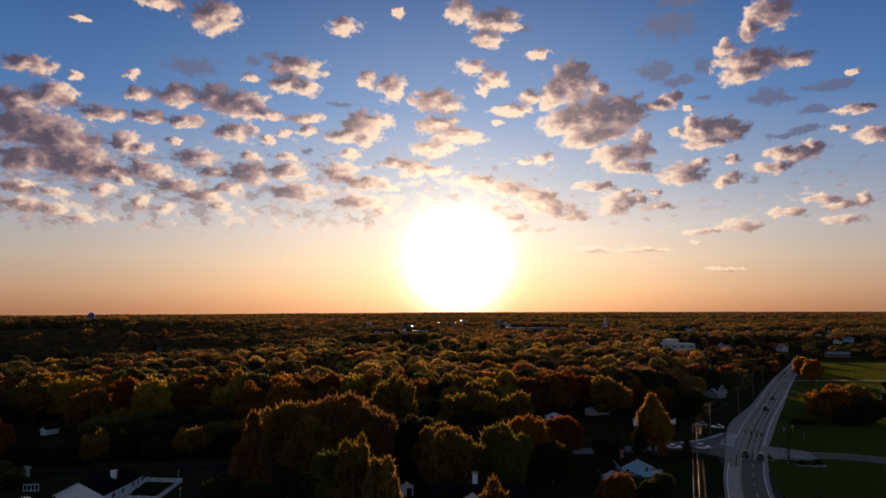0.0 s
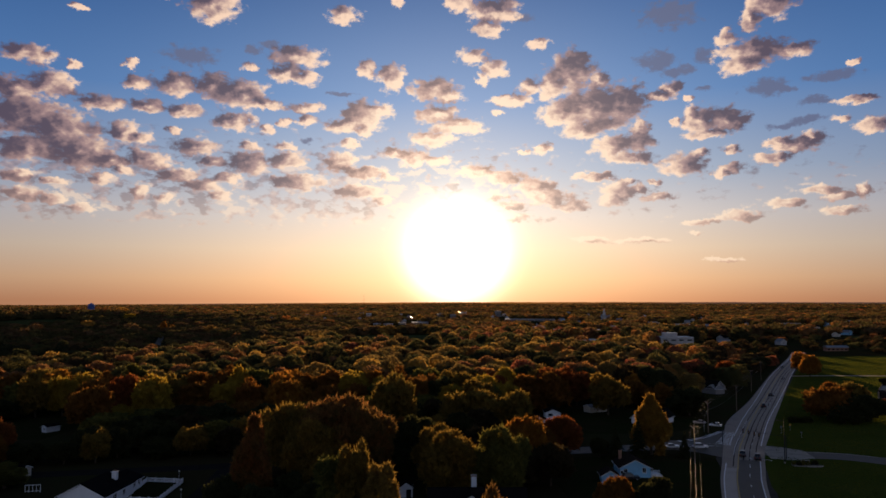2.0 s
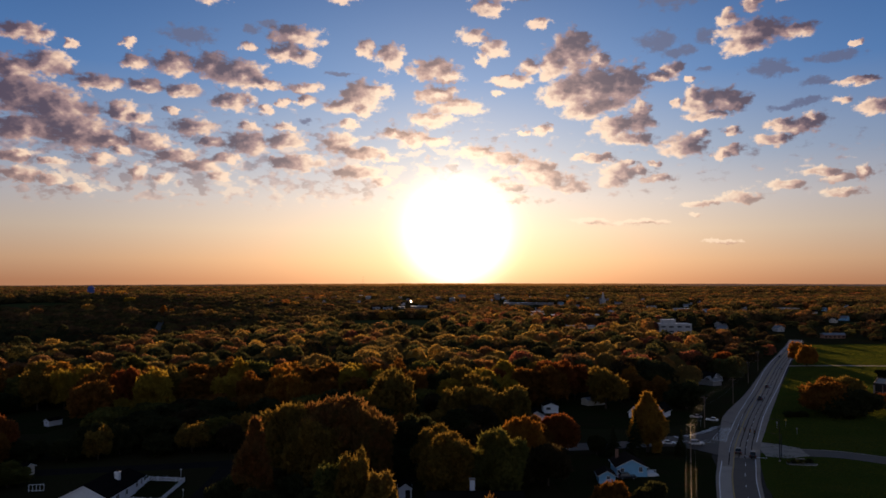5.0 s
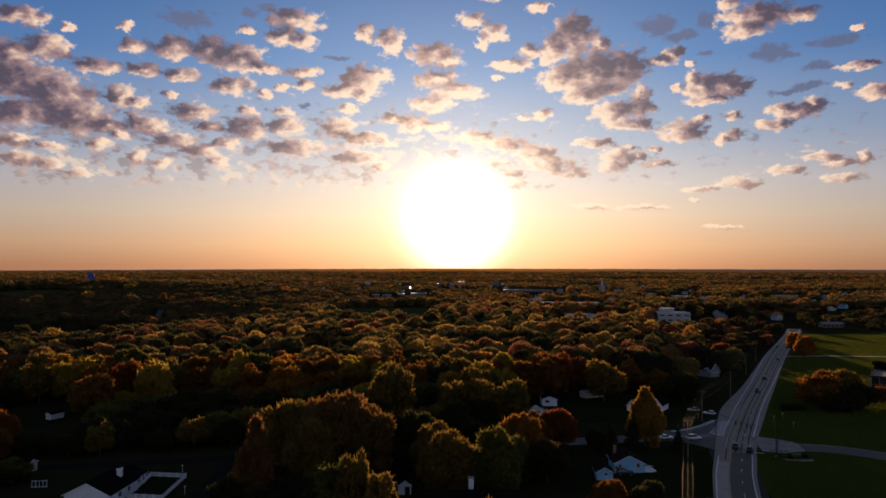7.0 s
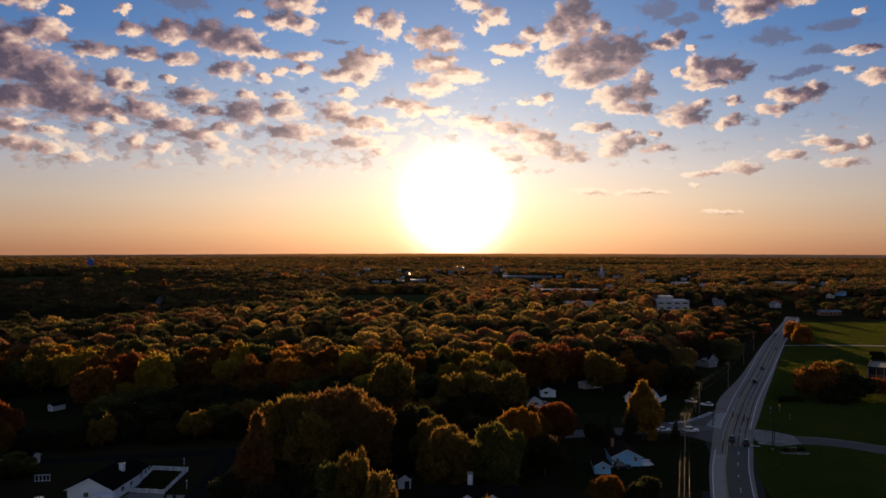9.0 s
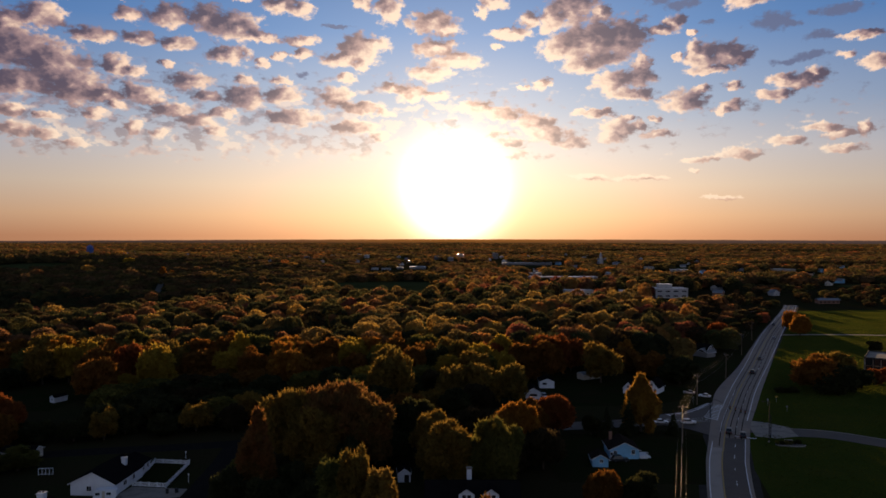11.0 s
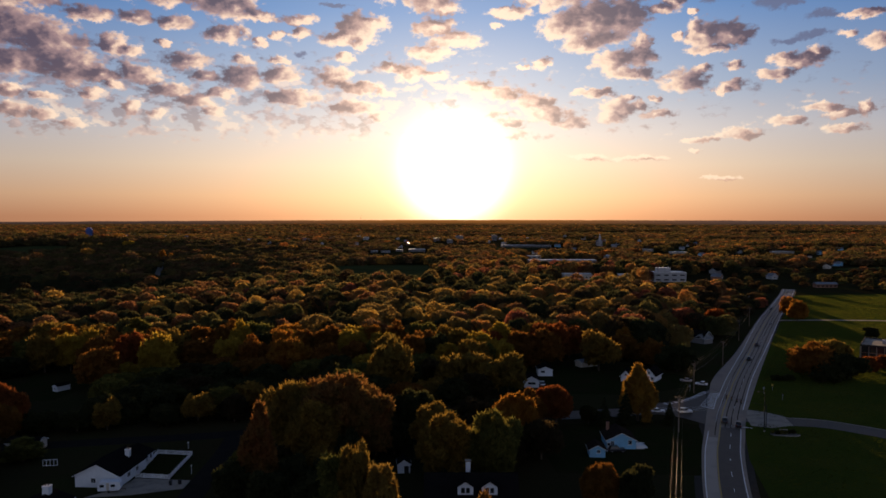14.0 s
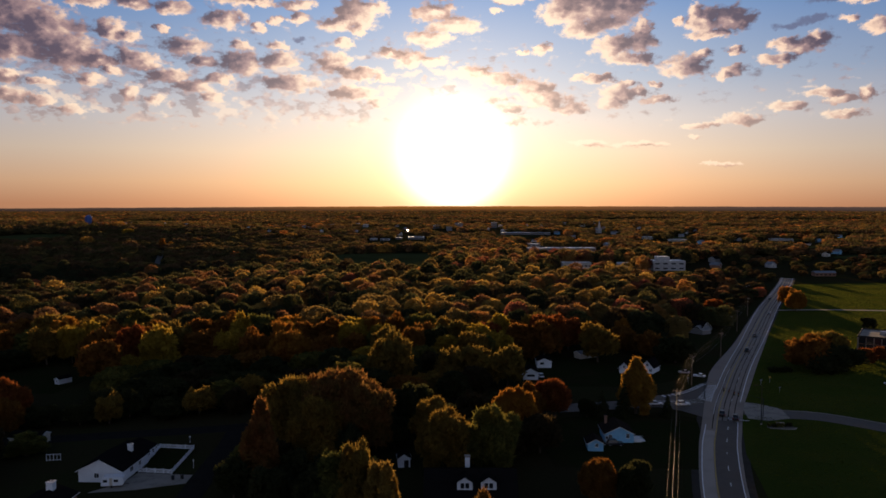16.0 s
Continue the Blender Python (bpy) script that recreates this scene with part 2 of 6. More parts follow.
    # distant woods below the horizon, haze painted in, warmer and brighter towards the sun
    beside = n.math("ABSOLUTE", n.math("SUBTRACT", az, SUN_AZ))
    hazy_hills = n.mix(n.step(beside, 2, 24), (0.26, 0.095, 0.020), (0.072, 0.044, 0.038))
    hazy_hills = n.mix(n.step(el, -0.62, -0.22, 0.85, 0.0), hazy_hills, (0.030, 0.018, 0.011))
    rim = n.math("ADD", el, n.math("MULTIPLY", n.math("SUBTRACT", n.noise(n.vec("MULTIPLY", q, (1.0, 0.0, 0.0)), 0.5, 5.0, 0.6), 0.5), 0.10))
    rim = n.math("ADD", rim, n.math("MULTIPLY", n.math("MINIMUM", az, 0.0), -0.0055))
    sky = n.mix(n.step(rim, -0.25, -0.17), hazy_hills, sky)
    back = n.node("ShaderNodeBackground")
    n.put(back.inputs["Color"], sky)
    back.inputs["Strength"].default_value = 2 ** -EXPOSURE * 1.0
    n.put(n.node("ShaderNodeOutputWorld").inputs["Surface"], back.outputs[0])


SKY_STRENGTH = 0.10
SKY_TONES = [(0.0, (0.64, 0.27, 0.13)), (0.035, (0.80, 0.45, 0.25)), (0.085, (0.80, 0.59, 0.43)), (0.14, (0.66, 0.59, 0.57)), (0.21, (0.37, 0.45, 0.59)),
             (0.34, (0.105, 0.265, 0.56)), (0.52, (0.026, 0.130, 0.37)), (0.66, (0.024, 0.065, 0.17)), (1.0, (0.018, 0.038, 0.09))]
CLOUD_CORE, CLOUD_CORE_WARM = (0.082, 0.060, 0.094), (0.31, 0.165, 0.125)
CLOUD_MID, CLOUD_MID_WARM = (0.345, 0.218, 0.220), (0.73, 0.43, 0.31)
CLOUD_EDGE, CLOUD_EDGE_WARM = (0.95, 0.665, 0.485), (1.05, 0.80, 0.57)
CLOUD_WISP = (0.105, 0.125, 0.225)
GLARE_DISC, GLARE_RING, GLARE_VEIL = (2.6, 2.4, 1.9), (0.55, 0.45, 0.28), (0.33, 0.29, 0.25)
build_world()


# ---- materials ----
def surface(name, base, rough=0.8, metal=0.0, grain=8.0, vary=0.25, stain=0.25, stain_scale=0.35, bump=0.0, dark=None, spec=0.3, fuzz=None):
    """A plain surface with fine grain, broad stains and small differences from thing to thing."""
    m = bpy.data.materials.new(name)
    m.use_nodes = True
    n = Nodes(m.node_tree)
    bsdf = m.node_tree.nodes["Principled BSDF"]
    where = n.node("ShaderNodeNewGeometry").outputs["Position"]
    fine = n.noise(where, grain, 4.0, 0.6)
    broad = n.noise(where, stain_scale, 4.0, 0.55)
    own = n.node("ShaderNodeObjectInfo").outputs["Random"]
    v = n.math("ADD", n.math("MULTIPLY", n.math("SUBTRACT", fine, 0.5), vary * 2), n.math("MULTIPLY", n.math("SUBTRACT", own, 0.5), vary * 0.5))
    v = n.math("ADD", v, 1.0)
    low = dark or tuple(c * 0.55 for c in base)
    col = n.mix(n.math("MULTIPLY", n.step(broad, 0.42, 0.68), stain, clamp=True), base, low)
    lift = n.node("ShaderNodeHueSaturation")
    n.put(lift.inputs["Value"], v)
    n.put(lift.inputs["Color"], col)
    n.put(bsdf.inputs["Base Color"], lift.outputs[0])
    bsdf.inputs["Roughness"].default_value, bsdf.inputs["Metallic"].default_value = rough, metal
    bsdf.inputs["Specular IOR Level"].default_value = spec
    if fuzz:
        # blades that catch low light
        bsdf.inputs["Sheen Weight"].default_value, bsdf.inputs["Sheen Roughness"].default_value = 0.065, 0.5
        bsdf.inputs["Sheen Tint"].default_value = (*fuzz, 1.0)
    if bump:
        b = n.node("ShaderNodeBump")
        b.inputs["Strength"].default_value, b.inputs["Distance"].default_value = 0.6, bump
        n.put(b.inputs["Height"], fine)
        n.put(bsdf.inputs["Normal"], b.outputs[0])
    return m


def foliage(name, base, second, tree_scale=0.0, through_light=0.55):
    """Leaves: light passes through them; colour differs from tree to tree and from clump to clump."""
    m = bpy.data.materials.new(name)
    m.use_nodes = True
    m.node_tree.nodes.clear()
    n = Nodes(m.node_tree)
    geo = n.node("ShaderNodeNewGeometry")
    own = n.node("ShaderNodeObjectInfo").outputs["Random"]
    patch = n.noise(geo.outputs["Position"], tree_scale or 0.22, 2.0, 0.5)
    f = n.math("ADD", n.math("MULTIPLY", geo.outputs["Random Per Island"], 0.45), n.math("MULTIPLY", n.step(patch, 0.35, 0.65), 0.55))
    if tree_scale:
        f = n.math("ADD", n.math("MULTIPLY", geo.outputs["Random Per Island"], 0.15), n.math("MULTIPLY", n.step(patch, 0.35, 0.65), 0.85))
    else:
        f = n.math("ADD", n.math("MULTIPLY", f, 0.65), n.math("MULTIPLY", own, 0.35))
    col = n.mix(f, base, second)
    lift = n.node("ShaderNodeHueSaturation")
    n.put(lift.inputs["Color"], col)
    n.put(lift.inputs["Value"], n.math("ADD", n.math("MULTIPLY", geo.outputs["Random Per Island"], 0.12 if tree_scale else 0.36), 0.92 if tree_scale else 0.80))
    d, t, g, o = (n.node("ShaderNode" + k) for k in ("BsdfDiffuse", "BsdfTranslucent", "MixShader", "OutputMaterial"))
    for shader in (d, t):
        n.put(shader.inputs["Color"], lift.outputs[0])
    g.inputs[0].default_value = through_light
    n.put(g.inputs[1], d.outputs[0])
    n.put(g.inputs[2], t.outputs[0])
    n.put(o.inputs["Surface"], g.outputs[0])
    return m


HUES = {
    "green": ((0.086, 0.096, 0.027), (0.155, 0.128, 0.030)),
    "dark_green": ((0.034, 0.040, 0.018), (0.056, 0.055, 0.021)),
    "olive": ((0.145, 0.110, 0.027), (0.235, 0.138, 0.028)),
    "yellow": ((0.36, 0.235, 0.030), (0.28, 0.195, 0.030)),
    "orange": ((0.320, 0.126, 0.022), (0.264, 0.141, 0.024)),
    "bronze": ((0.125, 0.092, 0.028), (0.250, 0.092, 0.030)),
    "straw": ((0.20, 0.135, 0.036), (0.25, 0.15, 0.034)),
    "golden": ((0.360, 0.182, 0.030), (0.230, 0.140, 0.028)),
    "rust": ((0.221, 0.089, 0.019), (0.164, 0.082, 0.020)),
    "red": ((0.212, 0.054, 0.020), (0.187, 0.072, 0.020)),
    # brown leaves dimmed: haze and shade are put into this colour
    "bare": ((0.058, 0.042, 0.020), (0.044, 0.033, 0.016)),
}
LEAF = {k: foliage(k + "_leaves", *v) for k, v in HUES.items()}
# far leaf colours, muted and lifted: the distance haze is put into them
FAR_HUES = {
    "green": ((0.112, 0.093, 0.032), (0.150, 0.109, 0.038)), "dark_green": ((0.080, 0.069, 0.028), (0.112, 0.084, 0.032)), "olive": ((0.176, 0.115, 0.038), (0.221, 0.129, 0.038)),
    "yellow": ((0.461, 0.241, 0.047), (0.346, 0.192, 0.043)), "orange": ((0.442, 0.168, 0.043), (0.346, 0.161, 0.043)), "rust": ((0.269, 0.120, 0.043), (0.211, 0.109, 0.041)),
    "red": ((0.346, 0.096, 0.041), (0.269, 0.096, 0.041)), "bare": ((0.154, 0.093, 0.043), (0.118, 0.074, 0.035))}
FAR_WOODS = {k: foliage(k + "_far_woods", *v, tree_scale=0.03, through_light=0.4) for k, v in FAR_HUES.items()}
# woodland leaf colours, dulled and lifted for the veil of light over them
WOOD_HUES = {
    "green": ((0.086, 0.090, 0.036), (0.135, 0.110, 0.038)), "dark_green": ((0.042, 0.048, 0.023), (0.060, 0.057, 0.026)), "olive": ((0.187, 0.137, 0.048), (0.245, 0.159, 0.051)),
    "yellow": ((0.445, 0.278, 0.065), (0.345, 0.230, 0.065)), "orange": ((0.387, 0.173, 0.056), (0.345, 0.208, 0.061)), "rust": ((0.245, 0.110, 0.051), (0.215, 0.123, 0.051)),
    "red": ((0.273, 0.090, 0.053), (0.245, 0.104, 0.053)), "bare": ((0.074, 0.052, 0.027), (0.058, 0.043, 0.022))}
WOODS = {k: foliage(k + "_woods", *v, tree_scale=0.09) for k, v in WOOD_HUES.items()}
GRASS_BLADES = foliage("grass_blades", (0.055, 0.075, 0.012), (0.085, 0.090, 0.014), tree_scale=0.05, through_light=0.55)
BARK = surface("bark", (0.09, 0.065, 0.045), 0.95, grain=3.0, bump=0.03)
SIDING = surface("white_siding", (0.70, 0.74, 0.79), 0.6, grain=2.0, vary=0.06, stain=0.18)
BLUE_SIDING = surface("pale_blue_siding", (0.24, 0.52, 0.74), 0.6, grain=2.0, vary=0.06, stain=0.2)
CREAM_SIDING = surface("cream_siding", (0.55, 0.50, 0.42), 0.7, grain=2.0, vary=0.08, stain=0.25)
SHINGLE = surface("dark_shingles", (0.012, 0.011, 0.011), 0.95, grain=4.0, bump=0.02, stain=0.4, spec=0.0)
BROWN_SHINGLE = surface("brown_shingles", (0.030, 0.022, 0.018), 0.95, grain=4.0, bump=0.02, stain=0.4, spec=0.0)
WHITE_PAINT = surface("white_paint", (0.72, 0.75, 0.78), 0.5, grain=5.0, vary=0.05, stain=0.15)
CONCRETE = surface("concrete", (0.27, 0.24, 0.20), 0.85, grain=3.0, vary=0.2, stain=0.7, bump=0.01)
ASPHALT = surface("worn_asphalt", (0.205, 0.160, 0.122), 0.6, grain=6.0, vary=0.18, stain=0.45, stain_scale=0.12, bump=0.01, spec=0.3)
DARK_ASPHALT = surface("dark_asphalt", (0.022, 0.020, 0.018), 0.95, grain=6.0, vary=0.2, stain=0.3, bump=0.01, spec=0.0)
MID_ASPHALT = surface("repaved_asphalt", (0.084, 0.067, 0.052), 0.7, grain=6.0, vary=0.2, stain=0.3, bump=0.01, spec=0.3)
PALE_ASPHALT = surface("pale_concrete_lane", (0.30, 0.25, 0.205), 0.6, grain=6.0, vary=0.15, stain=0.35, stain_scale=0.15, spec=0.5)
GRAVEL = surface("gravel_shoulder", (0.10, 0.092, 0.08), 0.95, grain=9.0, vary=0.35, stain=0.5, bump=0.03)
DARK_GRAVEL = surface("dark_gravel", (0.040, 0.035, 0.029), 0.95, grain=9.0, vary=0.35, stain=0.5, bump=0.03, spec=0.1)
LINE_WHITE = surface("white_road_paint", (0.78, 0.78, 0.77), 0.7, grain=4.0, vary=0.3, stain=0.5, stain_scale=0.6)
LINE_YELLOW = surface("yellow_road_paint", (0.50, 0.33, 0.06), 0.7, grain=4.0, vary=0.3, stain=0.5, stain_scale=0.6)
GRASS = surface("lawn_grass", (0.024, 0.040, 0.008), 0.95, grain=2.5, vary=0.35, stain=0.6, stain_scale=0.05, bump=0.1, dark=(0.038, 0.042, 0.011), spec=0.0, fuzz=(0.55, 0.60, 0.08))
FLOOR = surface("woodland_floor", (0.030, 0.025, 0.012), 0.95, grain=1.2, vary=0.4, stain=0.6, stain_scale=0.02, bump=0.1, dark=(0.022, 0.032, 0.010), spec=0.0)
FIELD = surface("field_grass", (0.052, 0.060, 0.022), 0.95, grain=0.6, vary=0.3, stain=0.5, stain_scale=0.015, spec=0.0)
ROOF_WHITE = surface("white_membrane_roof", (0.60, 0.59, 0.57), 0.32, grain=0.5, vary=0.1, stain=0.3, stain_scale=0.08, spec=0.5)
ROOF_GREY = surface("grey_metal_roof", (0.26, 0.27, 0.28), 0.36, metal=0.4, grain=0.5, vary=0.1, stain=0.3, stain_scale=0.08, spec=0.5)
WALL_FAR = surface("pale_block_wall", (0.23, 0.22, 0.22), 0.8, grain=0.6, vary=0.1, stain=0.25, stain_scale=0.1)
# white siding in a duller tone for the farther buildings
FAR_SIDING = surface("dull_pale_siding", (0.46, 0.445, 0.44), 0.8, grain=1.0, vary=0.1, stain=0.3)
# lawn grass copied darker: the yards' shade is put into its colour
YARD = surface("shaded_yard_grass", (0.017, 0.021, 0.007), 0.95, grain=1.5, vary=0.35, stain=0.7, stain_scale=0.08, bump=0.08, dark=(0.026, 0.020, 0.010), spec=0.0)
WALL_BRICK = surface("brick_wall", (0.28, 0.15, 0.10), 0.85, grain=2.0, vary=0.2, stain=0.3)
GLASS = surface("window_glass", (0.015, 0.018, 0.022), 0.12, grain=1.0, vary=0.2, stain=0.0, spec=0.6)
METAL = surface("galvanised_steel", (0.35, 0.35, 0.36), 0.45, metal=0.8, grain=6.0, vary=0.1)
DARK_METAL = surface("dark_metal", (0.025, 0.025, 0.026), 0.75, grain=6.0, vary=0.15, spec=0.12)
SIGN_BACK = surface("sign_back", (0.20, 0.21, 0.22), 0.7, grain=6.0, vary=0.1)
WOOD_POLE = surface("weathered_pole_wood", (0.16, 0.115, 0.08), 0.9, grain=5.0, vary=0.2)
WIRE = surface("aluminium_wire", (0.09, 0.075, 0.06), 0.6, metal=0.4, grain=2.0, vary=0.1)
TOWER_BLUE = surface("blue_tank_paint", (0.055, 0.115, 0.36), 0.8, grain=0.5, vary=0.06, stain=0.15, spec=0.5)
RUBBER = surface("tyre_rubber", (0.02, 0.02, 0.02), 0.85)
RED_LENS = surface("red_lens", (0.35, 0.02, 0.015), 0.25, spec=0.6)
CLEAR_LENS = surface("clear_lens", (0.70, 0.70, 0.68), 0.15, spec=0.6)
PAINTS = {k: surface(k + "_car_paint", c, 0.28, metal=mt, grain=2.0, vary=0.05, stain=0.1, spec=0.6) for k, c, mt in (
    ("white", (0.70, 0.70, 0.70), 0.0), ("silver", (0.45, 0.46, 0.48), 0.6), ("black", (0.02, 0.02, 0.022), 0.0), ("dark_grey", (0.07, 0.07, 0.075), 0.4),
    ("red", (0.30, 0.03, 0.025), 0.1), ("blue", (0.04, 0.08, 0.18), 0.2))}


# ---- building blocks ----
def mesh_ob(name, bm, material, parent=None, label=""):
    data = bpy.data.meshes.new(name)
    bm.to_mesh(data)
    bm.free()
    data.materials.append(material)
    ob = new(name, data)
    if parent:
        ob.parent = parent
    if label:
        tagged(ob, label)
    return ob


def part(name, bm, material, parent, label=""):
    return mesh_ob(name, bm, material, parent, label)


def thing(name, m, label, category, group="", kind=""):
    ob = new(name)
    ob.empty_display_size = 0.5
    ob.matrix_basis = m
    return tagged(ob, label, category, group, kind)


def block(bm, x0, y0, z0, x1, y1, z1, bevel=0.0):
    """A box between two corners, its edges eased by bevel."""
    made = bmesh.ops.create_cube(bm, size=1.0)["verts"]
    bmesh.ops.transform(bm, matrix=Matrix.LocRotScale(((x0 + x1) / 2, (y0 + y1) / 2, (z0 + z1) / 2), None, (abs(x1 - x0), abs(y1 - y0), abs(z1 - z0))), verts=made)
    if bevel:
        bmesh.ops.bevel(bm, geom=list({e for v in made for e in v.link_edges}), offset=bevel, segments=1, affect="EDGES")
    return bm


def box(*size, bevel=0.0):
    return block(bmesh.new(), *size, bevel=bevel)


def rod(bm, a, b, ra, rb, sides=8):
    """A tapered rod from a to b."""
    a, b = Vector(a), Vector(b)
    made = bmesh.ops.create_cone(bm, cap_ends=True, segments=sides, radius1=ra, radius2=rb, depth=(b - a).length)["verts"]
    bmesh.ops.transform(bm, matrix=Matrix.Translation((a + b) / 2) @ (b - a).to_track_quat("Z", "Y").to_matrix().to_4x4(), verts=made)
    return bm


def prism(outline, y0, y1):
    """A wall body: an outline in x and z, drawn out along y."""
    bm = bmesh.new()
    front = [bm.verts.new((x, y0, z)) for x, z in outline]
    rear = [bm.verts.new((x, y1, z)) for x, z in outline]
    bm.faces.new(front)
    bm.faces.new(rear[::-1])
    for i in range(len(outline)):
        j = (i + 1) % len(outline)
        bm.faces.new((front[j], front[i], rear[i], rear[j]))
    bmesh.ops.recalc_face_normals(bm, faces=bm.faces)
    return bm


def from_arrays(name, verts, faces, material):
    """A mesh of triangles or quads out of computed arrays."""
    data = bpy.data.meshes.new(name)
    k = faces.shape[1]
    data.vertices.add(len(verts))
    data.vertices.foreach_set("co", np.ascontiguousarray(verts, dtype=np.float32).ravel())
    data.loops.add(faces.size)
    data.loops.foreach_set("vertex_index", np.ascontiguousarray(faces, dtype=np.int32).ravel())
    data.polygons.add(len(faces))
    data.polygons.foreach_set("loop_start", np.arange(0, faces.size, k, dtype=np.int32))
    data.update(calc_edges=True)
    data.materials.append(material)
    return data


def smooth_path(points, step=4.0):
    """A curve through the points, at even steps."""
    pts = [Vector(p) for p in points]
    pts = [2 * pts[0] - pts[1]] + pts + [2 * pts[-1] - pts[-2]]
    out = []
    for a, b, c, d in zip(pts, pts[1:], pts[2:], pts[3:]):
        count = max(1, int((c - b).length / step))
        for i in range(count):
            t = i / count
            out.append(0.5 * (2 * b + (c - a) * t + (2 * a - 5 * b + 4 * c - d) * t * t + (3 * b - a - 3 * c + d) * t ** 3))
    return out + [pts[-2]]


def ribbon(path, left, right, z, thick=0.0, gaps=None, z_at=None):
    """A strip along a path, between two offsets (numbers or functions of the way along); gaps: (dash, space)."""
    bm = bmesh.new()
    run, rows = 0.0, []
    for i, p in enumerate(path):
        t = (path[min(i + 1, len(path) - 1)] - path[max(i - 1, 0)]).normalized()
        side = Vector((t.y, -t.x))
        if i:
            run += (p - path[i - 1]).length
        lo, hi = (o(run) if callable(o) else o for o in (left, right))
        h = z + (z_at(p.x, p.y) if z_at else 0.0)
        row = [bm.verts.new((*(p + side * lo), h)), bm.verts.new((*(p + side * hi), h))]
        if thick:
            row = [bm.verts.new((*(p + side * (lo - 0.15)), h - thick))] + row + [bm.verts.new((*(p + side * (hi + 0.15)), h - thick))]
        rows.append((run, row))
    for (ra, a), (rb, b) in zip(rows, rows[1:]):
        if gaps and (ra % sum(gaps)) > gaps[0]:
            continue
        for k in range(len(a) - 1):
            bm.faces.new((a[k], a[k + 1], b[k + 1], b[k]))
    bmesh.ops.recalc_face_normals(bm, faces=bm.faces)
    return bm


def slab(corners, z, thick=0.08):
    """A flat slab with the given corners."""
    bm = bmesh.new()
    face = bm.faces.new([bm.verts.new((x, y, z)) for x, y in corners])
    bm.normal_update()
    if face.normal.z < 0:
        face.normal_flip()
    made = bmesh.ops.extrude_face_region(bm, geom=[face])["geom"]
    bmesh.ops.translate(bm, vec=(0, 0, -thick), verts=[v for v in made if isinstance(v, bmesh.types.BMVert)])
    bmesh.ops.recalc_face_normals(bm, faces=bm.faces)
    return bm


# ---- ground ----
def rise(x, y):
    """Height of the land: level near by, a dip in the west, a low hill under the water tower, and a slow swell to the horizon."""
    far = math.hypot(x, y)
    h = 15.0 * math.exp(-(((x + 900) / 430) ** 2 + ((y - 1760) / 420) ** 2))
    h += 15.0 * math.exp(-(((x + 620) / 400) ** 2 + ((y - 1430) / 190) ** 2)) - 25.0 * math.exp(-(((x + 430) / 260) ** 2 + ((y - 790) / 210) ** 2))
    s = min(1.0, max(0.0, (far - 2600) / 2200))
    h += (13.0 - 9.0 * min(1.0, max(0.0, -x / 2600)) - 1.0 * min(1.0, max(0.0, x / 2600))) * s * s * (3 - 2 * s)
    k = min(1.0, max(0.0, (far - 1100) / 600))
    return h + 2.5 * k * math.sin(x * 0.006 + 1.0) * math.sin(y * 0.0045)


def rise_many(x, y):
    far = np.hypot(x, y)
    h = 15.0 * np.exp(-(((x + 900) / 430) ** 2 + ((y - 1760) / 420) ** 2))
    h = h + 15.0 * np.exp(-(((x + 620) / 400) ** 2 + ((y - 1430) / 190) ** 2)) - 25.0 * np.exp(-(((x + 430) / 260) ** 2 + ((y - 790) / 210) ** 2))
    s = np.clip((far - 2600) / 2200, 0, 1)
    h = h + (13.0 - 9.0 * np.clip(-x / 2600, 0, 1) - 1.0 * np.clip(x / 2600, 0, 1)) * s * s * (3 - 2 * s)
    k = np.clip((far - 1100) / 600, 0, 1)
    return h + 2.5 * k * np.sin(x * 0.006 + 1.0) * np.sin(y * 0.0045)


def build_ground():
    bm = bmesh.new()
    radii = [0, 60, 120, 180, 260, 340, 430, 540, 660, 780, 900, 1020, 1150, 1300, 1450, 1600, 1750, 1900, 2080, 2300, 2600, 2900, 3200, 3500, 3900, 4300, 4600, 4880]
    rings, count = [], 128
    for r in radii[1:]:
        rings.append([bm.verts.new((r * math.cos(a), r * math.sin(a), rise(r * math.cos(a), r * math.sin(a)))) for a in (2 * math.pi * i / count for i in range(count))])
    hub = bm.verts.new((0, 0, 0))
    for i in range(count):
        j = (i + 1) % count
        bm.faces.new((hub, rings[0][i], rings[0][j]))
        for a, b in zip(rings, rings[1:]):
            bm.faces.new((a[i], b[i], b[j], a[j]))
    for f in bm.faces:
        f.smooth = True
    tagged(mesh_ob("ground", bm, FLOOR), "dark leaf-littered ground reaching to the wooded horizon", "ground", kind="structure")


build_ground()
ROAD = smooth_path([(52, 90), (57, 128), (66.5, 165), (77.6, 198), (85.6, 218), (96, 243), (106.8, 266), (120.3, 294), (133, 319), (154.8, 361), (181.3, 413), (217, 482), (254, 550), (297.5, 631), (320.5, 676)], 2.0)
SIDE_WEST = smooth_path([(98, 246), (88, 247), (72, 247.5), (44, 242), (10, 236), (-40, 229), (-66, 219), (-98, 212), (-127, 206), (-190, 196)], 3.0)
SIDE_EAST = smooth_path([(98, 240), (104, 236.5), (112, 234), (123, 231), (137, 219), (160, 196), (200, 160)], 3.0)
LANE = smooth_path([(-62, 219), (-60.5, 203), (-59.8, 184), (-59, 165), (-57, 130), (-55, 100)], 3.0)
HILL_TRACK = smooth_path([(-350, 910), (-374, 965), (-395, 1030), (-418, 1095)], 8.0)
HILL_GAP = smooth_path([(-290, 760), (-350, 910), (-420, 1100)], 8.0)
